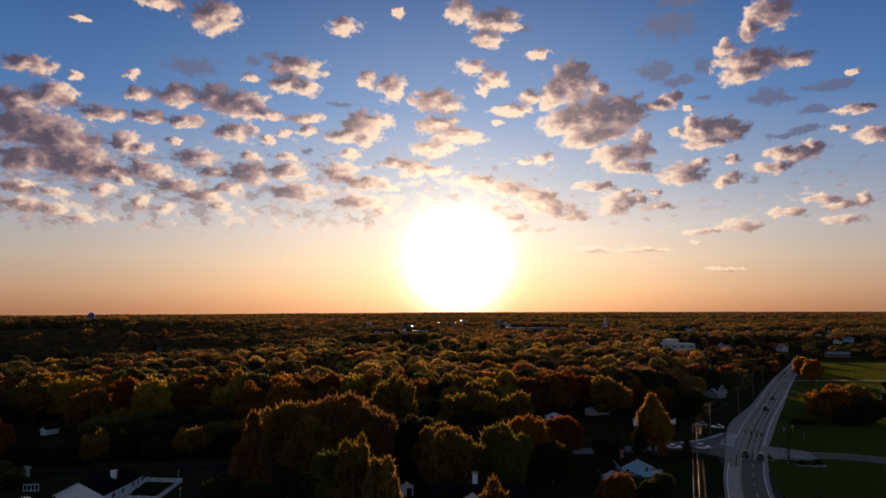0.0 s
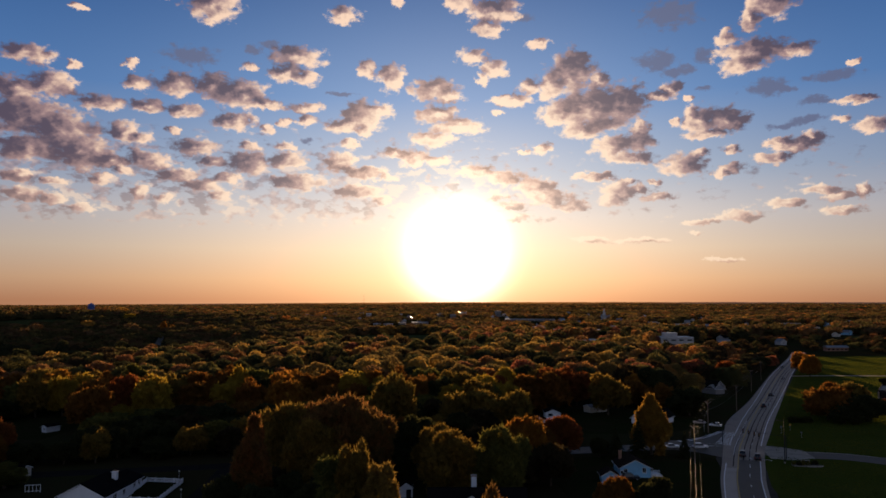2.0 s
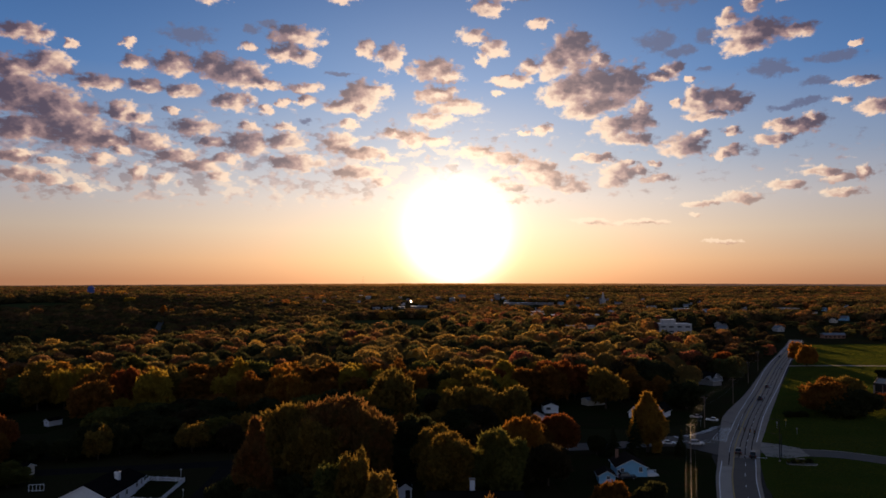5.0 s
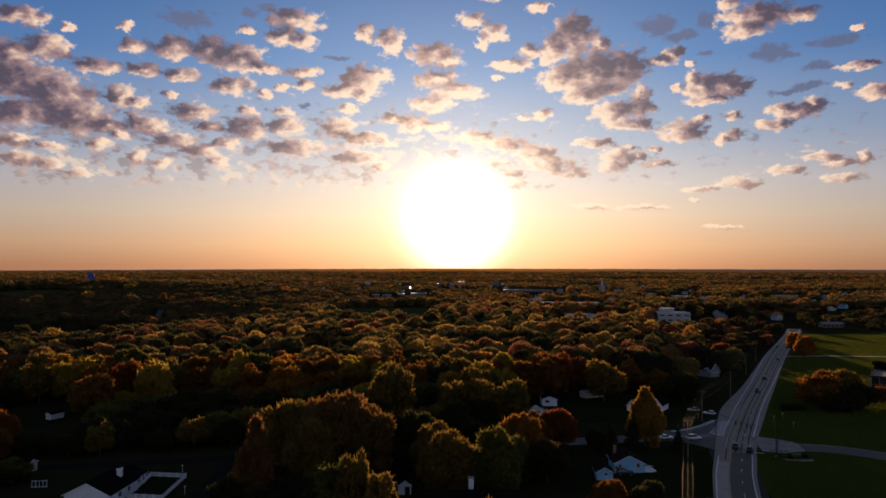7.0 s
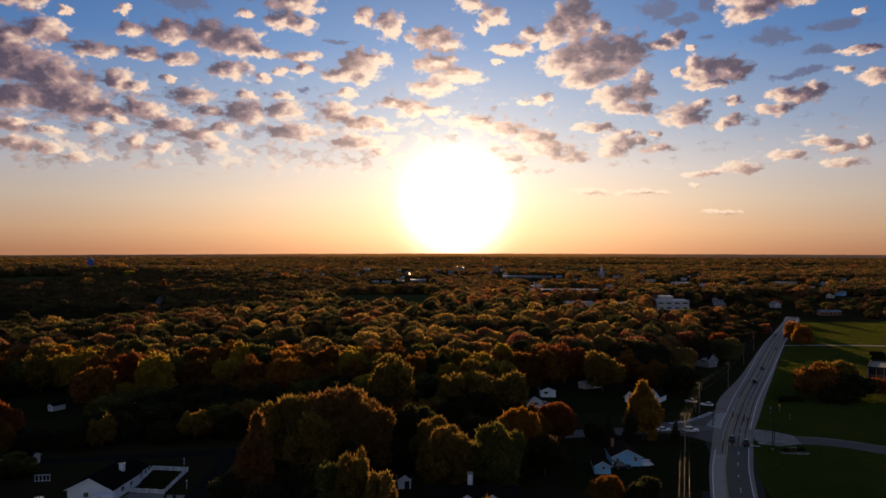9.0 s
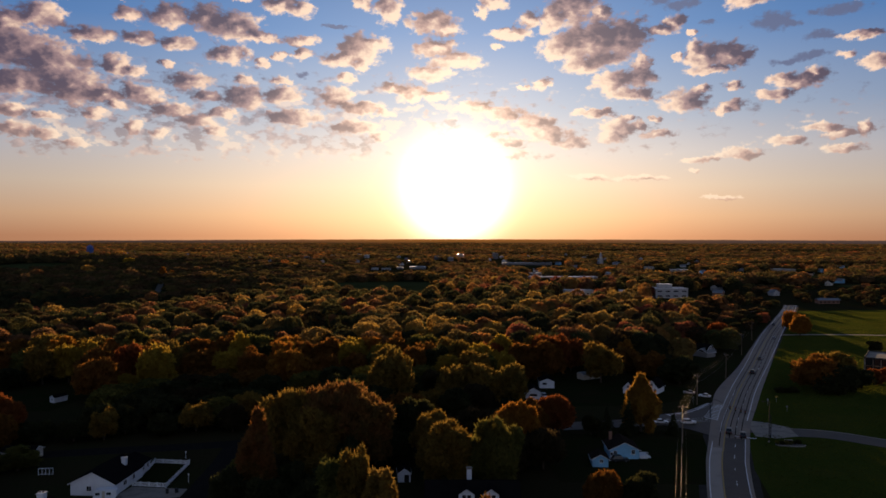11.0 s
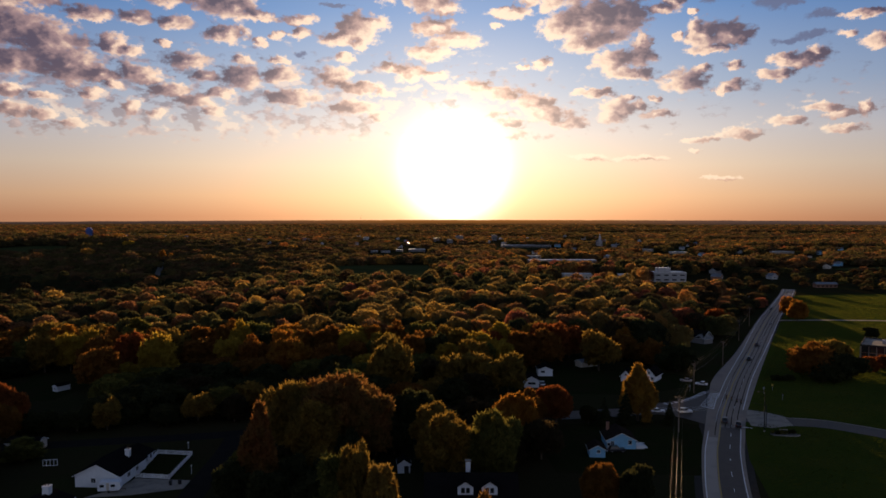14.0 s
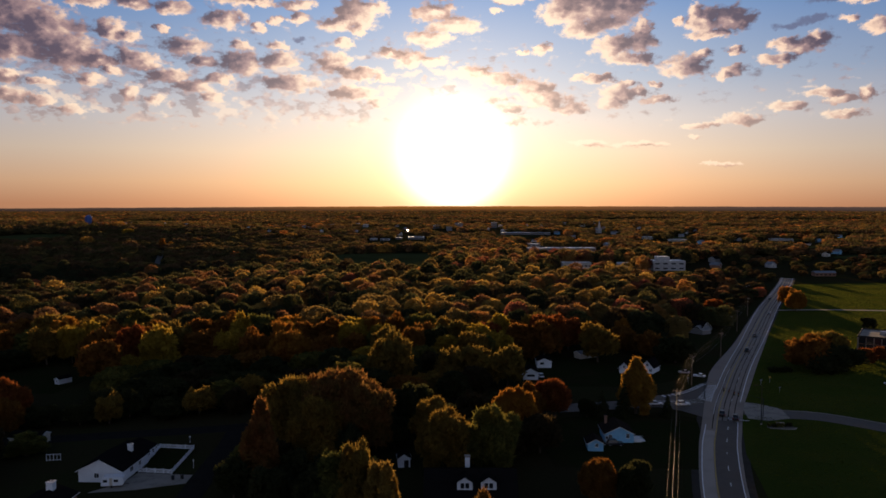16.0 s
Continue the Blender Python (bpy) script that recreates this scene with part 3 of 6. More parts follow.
PARK_ROAD = smooth_path([(216, 470), (240, 472), (270, 471), (300, 466), (360, 455)], 4.0)


def build_roads():
    road = thing("road", pose(0, 0, 0), "grey asphalt main road with worn lane lines", "road", kind="structure")
    wide = lambda s: 5.3 + 1.0 * math.exp(-((s - 215) / 90) ** 2) - 0.8 * min(1, max(0, (s - 330) / 250))
    part("shoulder", ribbon(ROAD, lambda s: -wide(s) - 1.9, lambda s: wide(s) + 1.9, 0.02, 0.12), DARK_GRAVEL, road, "dark gravel shoulders")
    part("surface", ribbon(ROAD, lambda s: -wide(s) - 1.4 * min(1.0, max(0.0, (s - 170) / 40)) - 1.9 * math.exp(-((s - 212) / 42) ** 2), lambda s: wide(s) + 0.5 * min(1.0, max(0.0, (s - 170) / 40)), 0.06, 0.08), ASPHALT, road)
    near = [p for p in ROAD if p.y < 216]
    part("repaved_lanes", ribbon([p for p in ROAD if p.y < 229], -1.35, 4.6, 0.068), MID_ASPHALT, road, "darker repaved lanes")
    part("pale_lane", ribbon(near, -4.9, -1.75, 0.068), PALE_ASPHALT, road, "paler worn lane")
    upper = [p for p in ROAD if p.y >= 216]
    for o in (-2.9, -0.2, 1.5, 3.3):
        part("seam", ribbon(upper, o, o + 0.28, 0.066), DARK_ASPHALT, road, "tarred seam")
    for o, m in ((-1.62, LINE_YELLOW), (-1.42, LINE_YELLOW)):
        part("centre_line", ribbon(ROAD, o, o + 0.12, 0.074), m, road, "double yellow centre line")
    part("edge_line", ribbon([p for p in ROAD if p.y < 222], -4.85, -4.6, 0.074), LINE_WHITE, road, "white edge line")
    part("edge_line", ribbon([p for p in ROAD if p.y > 262], lambda s: -wide(s) + 0.5, lambda s: -wide(s) + 0.72, 0.074), LINE_WHITE, road, "white edge line")
    part("edge_line", ribbon([p for p in ROAD if p.y < 228], 4.45, 4.7, 0.074), LINE_WHITE, road, "white edge line")
    part("edge_line", ribbon([p for p in ROAD if p.y > 250], lambda s: wide(s) - 0.75, lambda s: wide(s) - 0.5, 0.074), LINE_WHITE, road, "white edge line")
    part("lane_line", ribbon(ROAD, 1.7, 1.85, 0.074, gaps=(3.0, 9.0)), LINE_WHITE, road, "dashed white lane line")
    part("stop_line", ribbon(smooth_path([(92.3, 229.0), (97.6, 226.7)], 1), -0.25, 0.25, 0.074), LINE_WHITE, road, "white stop line")
    part("turn_line", ribbon([p for p in ROAD if 232 < p.y < 300], -2.95, -2.83, 0.074), LINE_WHITE, road, "white turn lane line")

    side = thing("side_road", pose(0, 0, 0), "dark asphalt side road joining the main road", "road", kind="structure")
    part("surface", ribbon(SIDE_WEST[:20], -4.6, 4.6, 0.05, 0.08), MID_ASPHALT, side)
    # the west end of the street has the darker asphalt colour
    part("far_surface", ribbon(SIDE_WEST[19:], -3.4, 3.4, 0.046, 0.08), DARK_ASPHALT, side, "dark asphalt")
    part("flare", slab([(106, 284), (102.2, 277.6), (92.6, 267.4), (86, 261.6), (79.4, 258.4), (70, 257), (72, 244), (80, 238.5), (85.5, 229.5), (90, 232)], 0.054), MID_ASPHALT, side)
    part("centre_line", ribbon(SIDE_WEST[3:13], -0.3, -0.15, 0.064), LINE_YELLOW, side)
    part("lane_line", ribbon(SIDE_WEST[3:12], 1.9, 2.05, 0.064), LINE_WHITE, side)
    # hatched edge and hatched island
    edge = smooth_path([(79.6, 257.0), (85.9, 260.1), (92.3, 265.8), (101.2, 276.0)], 1.85)
    for a, b in zip(edge, edge[1:]):
        across = Vector((a.y - b.y, b.x - a.x)).normalized() * 1.0
        part("hatch_bar", ribbon(smooth_path([(a - across)[:], (a + across)[:]], 1), -0.42, 0.42, 0.07), LINE_WHITE, side, "white hatch bar")
    for i in range(11):
        f = i / 10
        a, b = Vector((91.2, 253.6)).lerp(Vector((101.6, 272.0)), f), Vector((94.0, 250.2)).lerp(Vector((103.8, 272.4)), f)
        part("hatch_bar", ribbon(smooth_path([a[:], b[:]], 1), -0.3, 0.3, 0.07), LINE_WHITE, side, "white hatch bar")
    for a, b in (((90.8, 253.6), (101.4, 272.6)), ((93.8, 249.4), (104.2, 272.8))):
        part("guide_line", ribbon(smooth_path([a, b], 1), -0.09, 0.09, 0.068), LINE_WHITE, side, "white guide line")
    for o in (-1.2, 0.4, 1.9):
        part("guide_line", ribbon(smooth_path([(76, 249 + o), (84, 249.4 + o * 1.1), (91, 250 + o * 1.4)], 2), -0.07, 0.07, 0.066), LINE_WHITE, side, "white guide line")

    drive = thing("drive", pose(0, 0, 0), "pale concrete drive opening onto the main road", "drive", kind="structure")
    part("surface", ribbon(SIDE_EAST, -4.6, 4.6, 0.05, 0.08), MID_ASPHALT, drive)
    part("kerb", ribbon(SIDE_EAST[4:], -5.0, -4.7, 0.16, 0.14), CONCRETE, drive, "pale kerb")
    part("apron", slab([(103.5, 250), (109.5, 246.5), (114, 240.5), (112, 229.5), (104, 227), (98.5, 229.5)], 0.056), CONCRETE, drive)
    lane = thing("lane", pose(0, 0, 0), "narrow dark asphalt lane beside the houses", "road", kind="structure")
    part("surface", ribbon(LANE, -3.0, 3.0, 0.045, 0.08), DARK_ASPHALT, lane)
    track = thing("hill_track", pose(0, 0, 0), "pale gravel track climbing through the wooded slope", "track", kind="structure")
    part("surface", ribbon(HILL_TRACK, -3.5, 3.5, 0.4, 0.3, z_at=rise), GRAVEL, track)
    path = thing("park_road", pose(0, 0, 0), "narrow pale road crossing the lawn", "road", kind="structure")
    part("surface", ribbon(PARK_ROAD, -2.2, 2.2, 0.05, 0.08), CONCRETE, path)


build_roads()


def lawn(label, corners, material=None):
    tagged(mesh_ob("lawn", slab(corners, 0.03, 0.06), material or GRASS), label, "lawn", kind="structure")


lawn("wide mown green lawn beside the main road", [(73, 150), (84, 196), (93, 221), (102, 243), (113, 266), (126, 293), (141, 321), (162, 361), (189, 413), (225, 482), (262, 552), (300, 622), (420, 640), (460, 520), (420, 330), (330, 200), (230, 120), (120, 110)])
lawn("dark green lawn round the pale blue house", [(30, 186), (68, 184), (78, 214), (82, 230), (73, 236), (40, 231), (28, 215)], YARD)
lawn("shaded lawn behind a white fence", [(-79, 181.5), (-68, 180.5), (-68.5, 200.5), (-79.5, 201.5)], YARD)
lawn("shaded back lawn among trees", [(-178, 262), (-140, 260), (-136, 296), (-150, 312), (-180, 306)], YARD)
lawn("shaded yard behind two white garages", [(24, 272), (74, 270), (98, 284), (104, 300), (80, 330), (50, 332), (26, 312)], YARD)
lawn("dim open field between the woods", [(-95, 690), (-148, 900), (-165, 1000), (12, 1010), (2, 830), (-8, 690), (-45, 680)], FIELD)
tagged(mesh_ob("patio", slab([(-84, 168.5), (-74, 170.2), (-62.8, 174.5), (-62.9, 180.0), (-77.3, 181.6), (-78.3, 175)], 0.06, 0.1), CONCRETE), "pale concrete patio and drive of a ranch house", "patio", kind="structure")


# ---- trees ----
def crown_arrays(seed, n_leaf, card, radius=6.0, height=11.0, base=3.5, lobes=13, shape="round"):
    """Leaf clumps over the lobes of a crown, with darker hollows between them: vertices and quads."""
    rng = np.random.default_rng(seed)
    mids, rads = [], []
    size = 1.55 / math.sqrt(lobes)
    for i in range(lobes):
        z = 1 - 1.78 * (i + 0.5) / lobes
        a = i * 2.39996 + rng.uniform(-0.3, 0.3)
        flat = math.sqrt(max(0.0, 1 - z * z))
        if shape == "tall":
            flat *= 0.9 - 0.25 * z
        if shape == "flame":
            flat *= 0.86 - 0.50 * z
        out = rng.uniform(0.40, 1.05) if shape in ("loose", "flame") else rng.uniform(0.46, 0.92)
        mids.append((out * flat * math.cos(a), out * flat * math.sin(a), out * z))
        rads.append(size * rng.uniform(0.6, 1.3) * {"loose": 0.9, "flame": 0.85}.get(shape, 1.0) * (1.0 - 0.25 * max(z, 0.0) if shape == "flame" else 1.0))
    mids.append((0, 0, -0.05))
    rads.append(0.35 if shape == "loose" else 0.72)
    mids, rads = np.array(mids), np.array(rads)
    pick = rng.choice(len(rads), size=n_leaf * 3, p=rads ** 2 / (rads ** 2).sum())
    way = rng.normal(size=(n_leaf * 3, 3))
    way /= np.linalg.norm(way, axis=1, keepdims=True)
    pos = mids[pick] + way * (rads[pick] * rng.uniform(0.40, 1.0, n_leaf * 3) ** 0.5 * 1.14)[:, None]
    depth = np.min(np.linalg.norm(pos[:, None, :] - mids[None], axis=2) / rads[None] + (np.arange(len(rads))[None] == pick[:, None]) * 9, axis=1)
    keep = np.where((depth > 0.62) & (way[:, 2] > -0.75))[0][:n_leaf]
    pos, way = pos[keep], way[keep]
    scale = np.array([radius, radius, height / 2])
    pos = pos * scale * np.array([1.0, 1.0, 1.0 / 0.95])
    pos[:, 2] += base + height / 2
    # sprays of leaves that point outwards and up, turned at random
    up = way * 0.75 + np.array([0, 0, 0.45]) + rng.normal(scale=0.55, size=way.shape)
    flat = rng.random(len(way)) < 0.4
    up[flat] = np.cross(way[flat], rng.normal(size=(flat.sum(), 3))) + np.array([0, 0, 0.3])
    up /= np.linalg.norm(up, axis=1, keepdims=True)
    side = np.cross(up, rng.normal(size=way.shape))
    side /= np.linalg.norm(side, axis=1, keepdims=True)
    way = np.cross(side, up)
    s = card * rng.uniform(0.55, 1.25, len(pos))[:, None]
    # one sharp spray each: a point, and two uneven wings
    wing = rng.uniform(0.7, 1.2, (len(pos), 1))
    tip, broad = (2.3, 0.62) if n_leaf > 4000 else (1.8, 0.72)
    corner = [pos + up * s * tip, pos + side * s * broad - up * s * 0.5 * wing, pos - side * s * broad * wing - up * s * 0.45 + way * s * 0.2]
    verts = np.stack(corner, 1).reshape(-1, 3)
    faces = np.arange(len(pos) * 3).reshape(-1, 3)
    # the dense inside of each lobe
    ball = bmesh.new()
    bmesh.ops.create_icosphere(ball, subdivisions=2 if n_leaf > 4000 else 1, radius=1.0)
    bv = np.array([v.co[:] for v in ball.verts])
    bf = np.array([[v.index for v in f.verts] for f in ball.faces])
    ball.free()
    iv, jf, start = [], [], len(verts)
    for m, r in zip(mids, rads):
        v = bv * (1 + rng.uniform(-0.14, 0.10, (len(bv), 1))) * r * (0.34 if shape == "loose" else 0.52) + m
        v = v * scale * np.array([1.0, 1.0, 1.0 / 0.95])
        v[:, 2] += base + height / 2
        jf.append(bf + start)
        iv.append(v)
        start += len(bv)
    return verts, faces, np.concatenate(iv), np.concatenate(jf)


def crown_data(name, material, *args, **kw):
    """One mesh of leaf clumps, as triangles."""
    v, f, iv, jf = crown_arrays(*args, **kw)
    return from_arrays(name, np.concatenate([v, iv]), np.concatenate([f, jf]), material)


def conifer_data(name, material, seed, tiers=13, height=10.0, spread=2.4, fronds=26):
    """A spruce: drooping boughs in tiers round a stem."""
    rng = np.random.default_rng(seed)
    verts, faces = [], []
    for i in range(tiers):
        t = i / (tiers - 1)
        z, r = 0.8 + (height - 0.9) * t, spread * (1 - t) ** 0.85 + 0.12
        for k in range(max(6, int(fronds * (1 - 0.6 * t)))):
            a = rng.uniform(0, 2 * math.pi)
            reach = r * rng.uniform(0.75, 1.12)
            c, s = math.cos(a), math.sin(a)
            w = 0.28 + 0.12 * reach
            b = len(verts)
            lift = rng.uniform(-0.2, 0.2)
            verts += [(0.1 * c, 0.1 * s, z + 0.25 + lift), (0.6 * reach * c - w * s, 0.6 * reach * s + w * c, z - 0.12 * reach + lift),
                      (reach * c, reach * s, z - 0.32 * reach + lift), (0.6 * reach * c + w * s, 0.6 * reach * s - w * c, z - 0.12 * reach + lift)]
            faces += [(b, b + 1, b + 2), (b, b + 2, b + 3)]
    return from_arrays(name, np.array(verts), np.array(faces), material)


def trunk_bm(height, girth, spread, seed):
    """A tapered trunk with limbs that reach into the crown."""
    rng = random.Random(seed)
    bm = bmesh.new()
    bend = (rng.uniform(-0.4, 0.4), rng.uniform(-0.4, 0.4), height * 0.45)
    rod(bm, (0, 0, -0.3), bend, girth, girth * 0.72, 9)
    rod(bm, bend, (bend[0] * 1.6, bend[1] * 1.6, height * 0.8), girth * 0.72, girth * 0.2, 7)
    for i in range(6):
        a, z = i * 1.05 + rng.uniform(-0.3, 0.3), height * rng.uniform(0.30, 0.58)
        tip = (spread * 0.6 * math.cos(a), spread * 0.6 * math.sin(a), z + height * rng.uniform(0.15, 0.3))
        rod(bm, (bend[0] * 0.8, bend[1] * 0.8, z), tip, girth * 0.36, girth * 0.08, 6)
    return bm


# shape: crown radius, crown height, lowest leaf, lobes
SHAPES = {"round": (6.0, 11.5, 0.9, 30), "broad": (8.0, 11.0, 0.8, 38), "tall": (4.2, 13.5, 0.7, 28), "loose": (4.8, 13.0, 1.6, 44), "flame": (4.4, 14.0, 0.4, 46), "bush": (6.5, 11.0, 0.1, 34)}
LABELS = {
    "green": "broadleaf tree with a dense green crown", "dark_green": "dark evergreen-coloured broadleaf tree in shade", "olive": "tree turning olive and yellow in autumn",
    "yellow": "autumn tree with golden yellow leaves", "orange": "autumn maple with orange leaves", "rust": "autumn tree with rust-brown leaves", "red": "autumn maple with deep red leaves", "golden": "autumn tree with golden orange leaves", "bronze": "autumn tree turning from olive to bronze", "straw": "thinning autumn tree with straw-coloured leaves", "bare": "autumn tree with brown leaves in a dimmed colour"}
PROTOS = {}


def tree(x, y, top, width, hue, shape="round", fine=False, seed=0, z=0.0):
    """A tree of a given height and crown width; alike trees share their meshes."""
    key = (hue, shape, fine, seed % (3 if fine else 2))
    radius, height, low, lobes = SHAPES.get(shape, SHAPES["round"]) if shape != "spruce" else (2.4, 9.2, 0.8, 0)
    full = low + height
    s, w = 0.95 * top / full, 0.97 * width / (2 * radius)
    m = pose(x, y, z, 0, 0, (seed * 67) % 360) @ Matrix.Diagonal((w, w, s, 1))
    if key in PROTOS:
        return copy_thing(PROTOS[key], m @ unscale(PROTOS[key]))
    if shape == "spruce":
        ob = thing("spruce_tree", m, "dark green spruce with drooping boughs", "tree", "trees")
        part("trunk", rod(bmesh.new(), (0, 0, -0.2), (0, 0, 9.4), 0.2, 0.03, 8), BARK, ob)
        leaf = new("crown", conifer_data("crown", LEAF["dark_green"], seed + 5))
    else:
        ob = thing("tree", m, {"round": "rounded ", "broad": "broad ", "tall": "tall narrow ", "loose": "loose uneven ", "flame": "tapering pointed ", "bush": "low-branched "}[shape] + LABELS[hue], "tree", "trees")
        part("trunk", trunk_bm(full, 0.38, radius, seed), BARK, ob)
        n, card = (12000, 0.42) if fine else (3000, 0.66)
        if shape == "loose":
            n, card = int(n * 0.8), card * 0.9
        leaf = new("crown", crown_data("crown", LEAF[hue], hash_of(key), n, card, radius=radius, height=height, base=low, lobes=lobes, shape=shape))
    leaf.parent = ob
    PROTOS[key] = ob
    return ob


def unscale(ob):
    """Takes back the first one's own stretch before a copy is placed."""
    return Matrix.Diagonal((1 / ob.scale.x, 1 / ob.scale.y, 1 / ob.scale.z, 1))


def hash_of(key):
    hue, shape, fine, k = key
    return 11 + 7 * list(HUES).index(hue) + 131 * (list(SHAPES) + ["spruce"]).index(shape) + 1009 * k + 17 * int(fine)


# x, y, height, crown width, leaf colour, shape
NEAR_TREES = [
    (-27.5, 199, 22.6, 24, "bronze", "broad"), (-39.5, 198, 21.8, 20, "olive", "broad"), (-20.5, 193, 20.0, 17, "bronze", "broad"), (-33, 189, 18.5, 18, "olive", "broad"),
    (-43.5, 171, 20.5, 9.5, "bronze", "flame"), (-16.3, 141, 21.2, 8.5, "olive", "loose"), (-11.4, 138, 18.4, 9.5, "straw", "loose"), (-21.0, 144, 18.8, 10, "green", "loose"),
    (-26, 147, 12, 8, "dark_green", "round"), (13.4, 180, 17.0, 13.5, "green", "round"), (1.8, 180, 16.8, 14, "olive", "round"), (21, 204, 16.2, 11.5, "orange", "round"),
    (27, 222, 12.6, 10, "rust", "round"), (36.5, 230, 13.6, 13, "red", "round"), (63.8, 235, 19.0, 11.0, "golden", "flame"), (7.4, 128, 16.6, 9, "bronze", "round"),
]
MIDDLE_TREES = [
    (36.2, 163, 10.2, 8.5, "rust", "round"), (44, 160, 10.5, 8, "dark_green", "round"), (49.6, 333, 18.4, 20, "red", "broad"), (14.5, 270, 15.8, 19, "olive", "broad"),
    (4, 271, 15.2, 16, "olive", "broad"), (25.0, 272, 15.2, 16, "olive", "broad"), (-18.5, 263, 21.8, 17, "olive", "round"), (-6.8, 330, 14.3, 6, "olive", "tall"),
    (13, 294, 17.0, 15, "olive", "round"), (-131, 277, 16.4, 16, "rust", "round"), (-182, 337, 17.6, 22, "olive", "broad"), (-163, 338, 15.2, 19, "olive", "round"),
    (-131, 408, 12.2, 14, "yellow", "round"), (-121, 340, 10.8, 14, "yellow", "broad"), (-110, 342, 11.4, 12, "orange", "round"), (153, 301, 13.6, 19, "rust", "bush"),
]
OTHER_TREES = [
    # three dark green bushes put shade at the foot of the rust and olive clump
    (168, 315, 14.0, 19, "olive", "bush"), (163, 298, 11.0, 16, "dark_green", "bush"), (155, 293, 8.0, 14, "dark_green", "bush"), (172, 304, 8.5, 13, "dark_green", "bush"), (227, 466, 13.6, 13, "orange", "bush"), (232, 486, 14.0, 13, "orange", "round"),
    (160, 426, 12.8, 16, "red", "round"), (68, 314, 16.6, 16, "olive", "round"), (87, 350, 13, 10, "orange", "tall"), (-134, 222, 13.6, 13, "red", "bush"),
    (-130, 213, 10.5, 11, "rust", "bush"), (73, 231, 8, 5.5, "dark_green", "spruce"), (59.0, 231.5, 12, 7.6, "dark_green", "spruce"), (51.5, 229, 9.5, 7.8, "dark_green", "spruce"), (18, 228, 8.5, 9, "dark_green", "round"), (47, 231, 6, 6, "dark_green", "round"),
    (-76, 421, 18, 9, "dark_green", "spruce"), (-67, 426, 20, 10, "dark_green", "spruce"), (-58, 416, 18, 9, "dark_green", "spruce"), (-50, 431, 19, 10, "dark_green", "spruce"), (-85, 433, 17, 9, "dark_green", "spruce"), (-62, 402, 15, 9, "dark_green", "spruce"),
    (-2, 196, 16, 12, "olive", "round"), (-8, 214, 15.5, 14, "dark_green", "broad"), (183, 310, 6.5, 9, "red", "bush"), (235, 398, 7.0, 8, "dark_green", "bush"), (192, 317, 6.0, 9, "red", "bush"),
]
PLACED = []
for i, (x, y, top, width, hue, shape) in enumerate([(-549, 1287, 13.5, 20, "yellow", "broad"), (-421, 1110, 17, 10, "orange", "tall"), (-412, 1120, 11, 9, "orange", "round")]):
    tree(x, y, top, width, hue, shape, seed=i, z=rise(x, y))
    PLACED.append((x, y, width * 0.5))
for i, (x, y, top, width, hue, shape) in enumerate(NEAR_TREES + MIDDLE_TREES + OTHER_TREES):
    tree(x, y, top, width, hue, shape, fine=y < 250, seed=i)
    PLACED.append((x, y, width * 0.5))


def inside(x, y, corners):
    hit = False
    for (xa, ya), (xb, yb) in zip(corners, corners[1:] + corners[:1]):
        if (ya > y) != (yb > y) and x < (xb - xa) * (y - ya) / (yb - ya) + xa:
            hit = not hit
    return hit


# open places: x, y, radius
OPEN_SPOTS = [(-88, 155, 10), (-92, 163, 9), (-127, 240, 9), (-136, 254, 10), (-84, 183, 17), (-72, 176, 15), (-73, 192, 14), (-98, 181, 12), (51, 211, 13), (60, 203, 14), (43, 198, 8), (70, 215, 12), (5, 160, 16), (-9.5, 184, 6), (35, 283, 8), (43, 304, 9),
              (66, 322, 12), (88, 288, 10), (74, 291, 9), (139, 388, 12), (-146, 275, 12), (-160, 280, 16), (55, 285, 14), (74, 300, 10), (105, 288, 9), (130, 340, 10),
              (80, 282, 9), (70, 284, 8), (33, 270, 9), (40, 292, 8), (50, 270, 12), (62, 270, 12), (76, 274, 10), (60, 300, 14), (75, 312, 12), (130, 373, 9), (137, 375, 9), (48, 195, 12), (59, 195, 12), (44, 187, 9), (55, 186, 9), (-10, 176, 9), (41, 176, 10), (53, 173, 12), (63, 171, 10), (27, 168, 11), (31, 181, 9), (122, 345, 13), (114, 330, 11), (146, 371, 10), (36, 258, 11), (30, 262, 8), (42, 264, 8)]
TRACKS = [([p for p in ROAD if p.y < 330], 10), ([p for p in ROAD if p.y >= 330], 6.5), (SIDE_WEST, 8), (SIDE_EAST, 10), (LANE, 6), (PARK_ROAD, 6), (HILL_GAP, 7)]
LAWN_EAST = [(70, 100), (84, 196), (113, 266), (162, 361), (225, 482), (262, 552), (300, 622), (420, 640), (470, 520), (430, 300), (330, 180), (230, 100)]
FIELD_EDGE = [(-95, 690), (-148, 900), (-165, 1000), (12, 1010), (2, 830), (-8, 690), (-45, 680)]


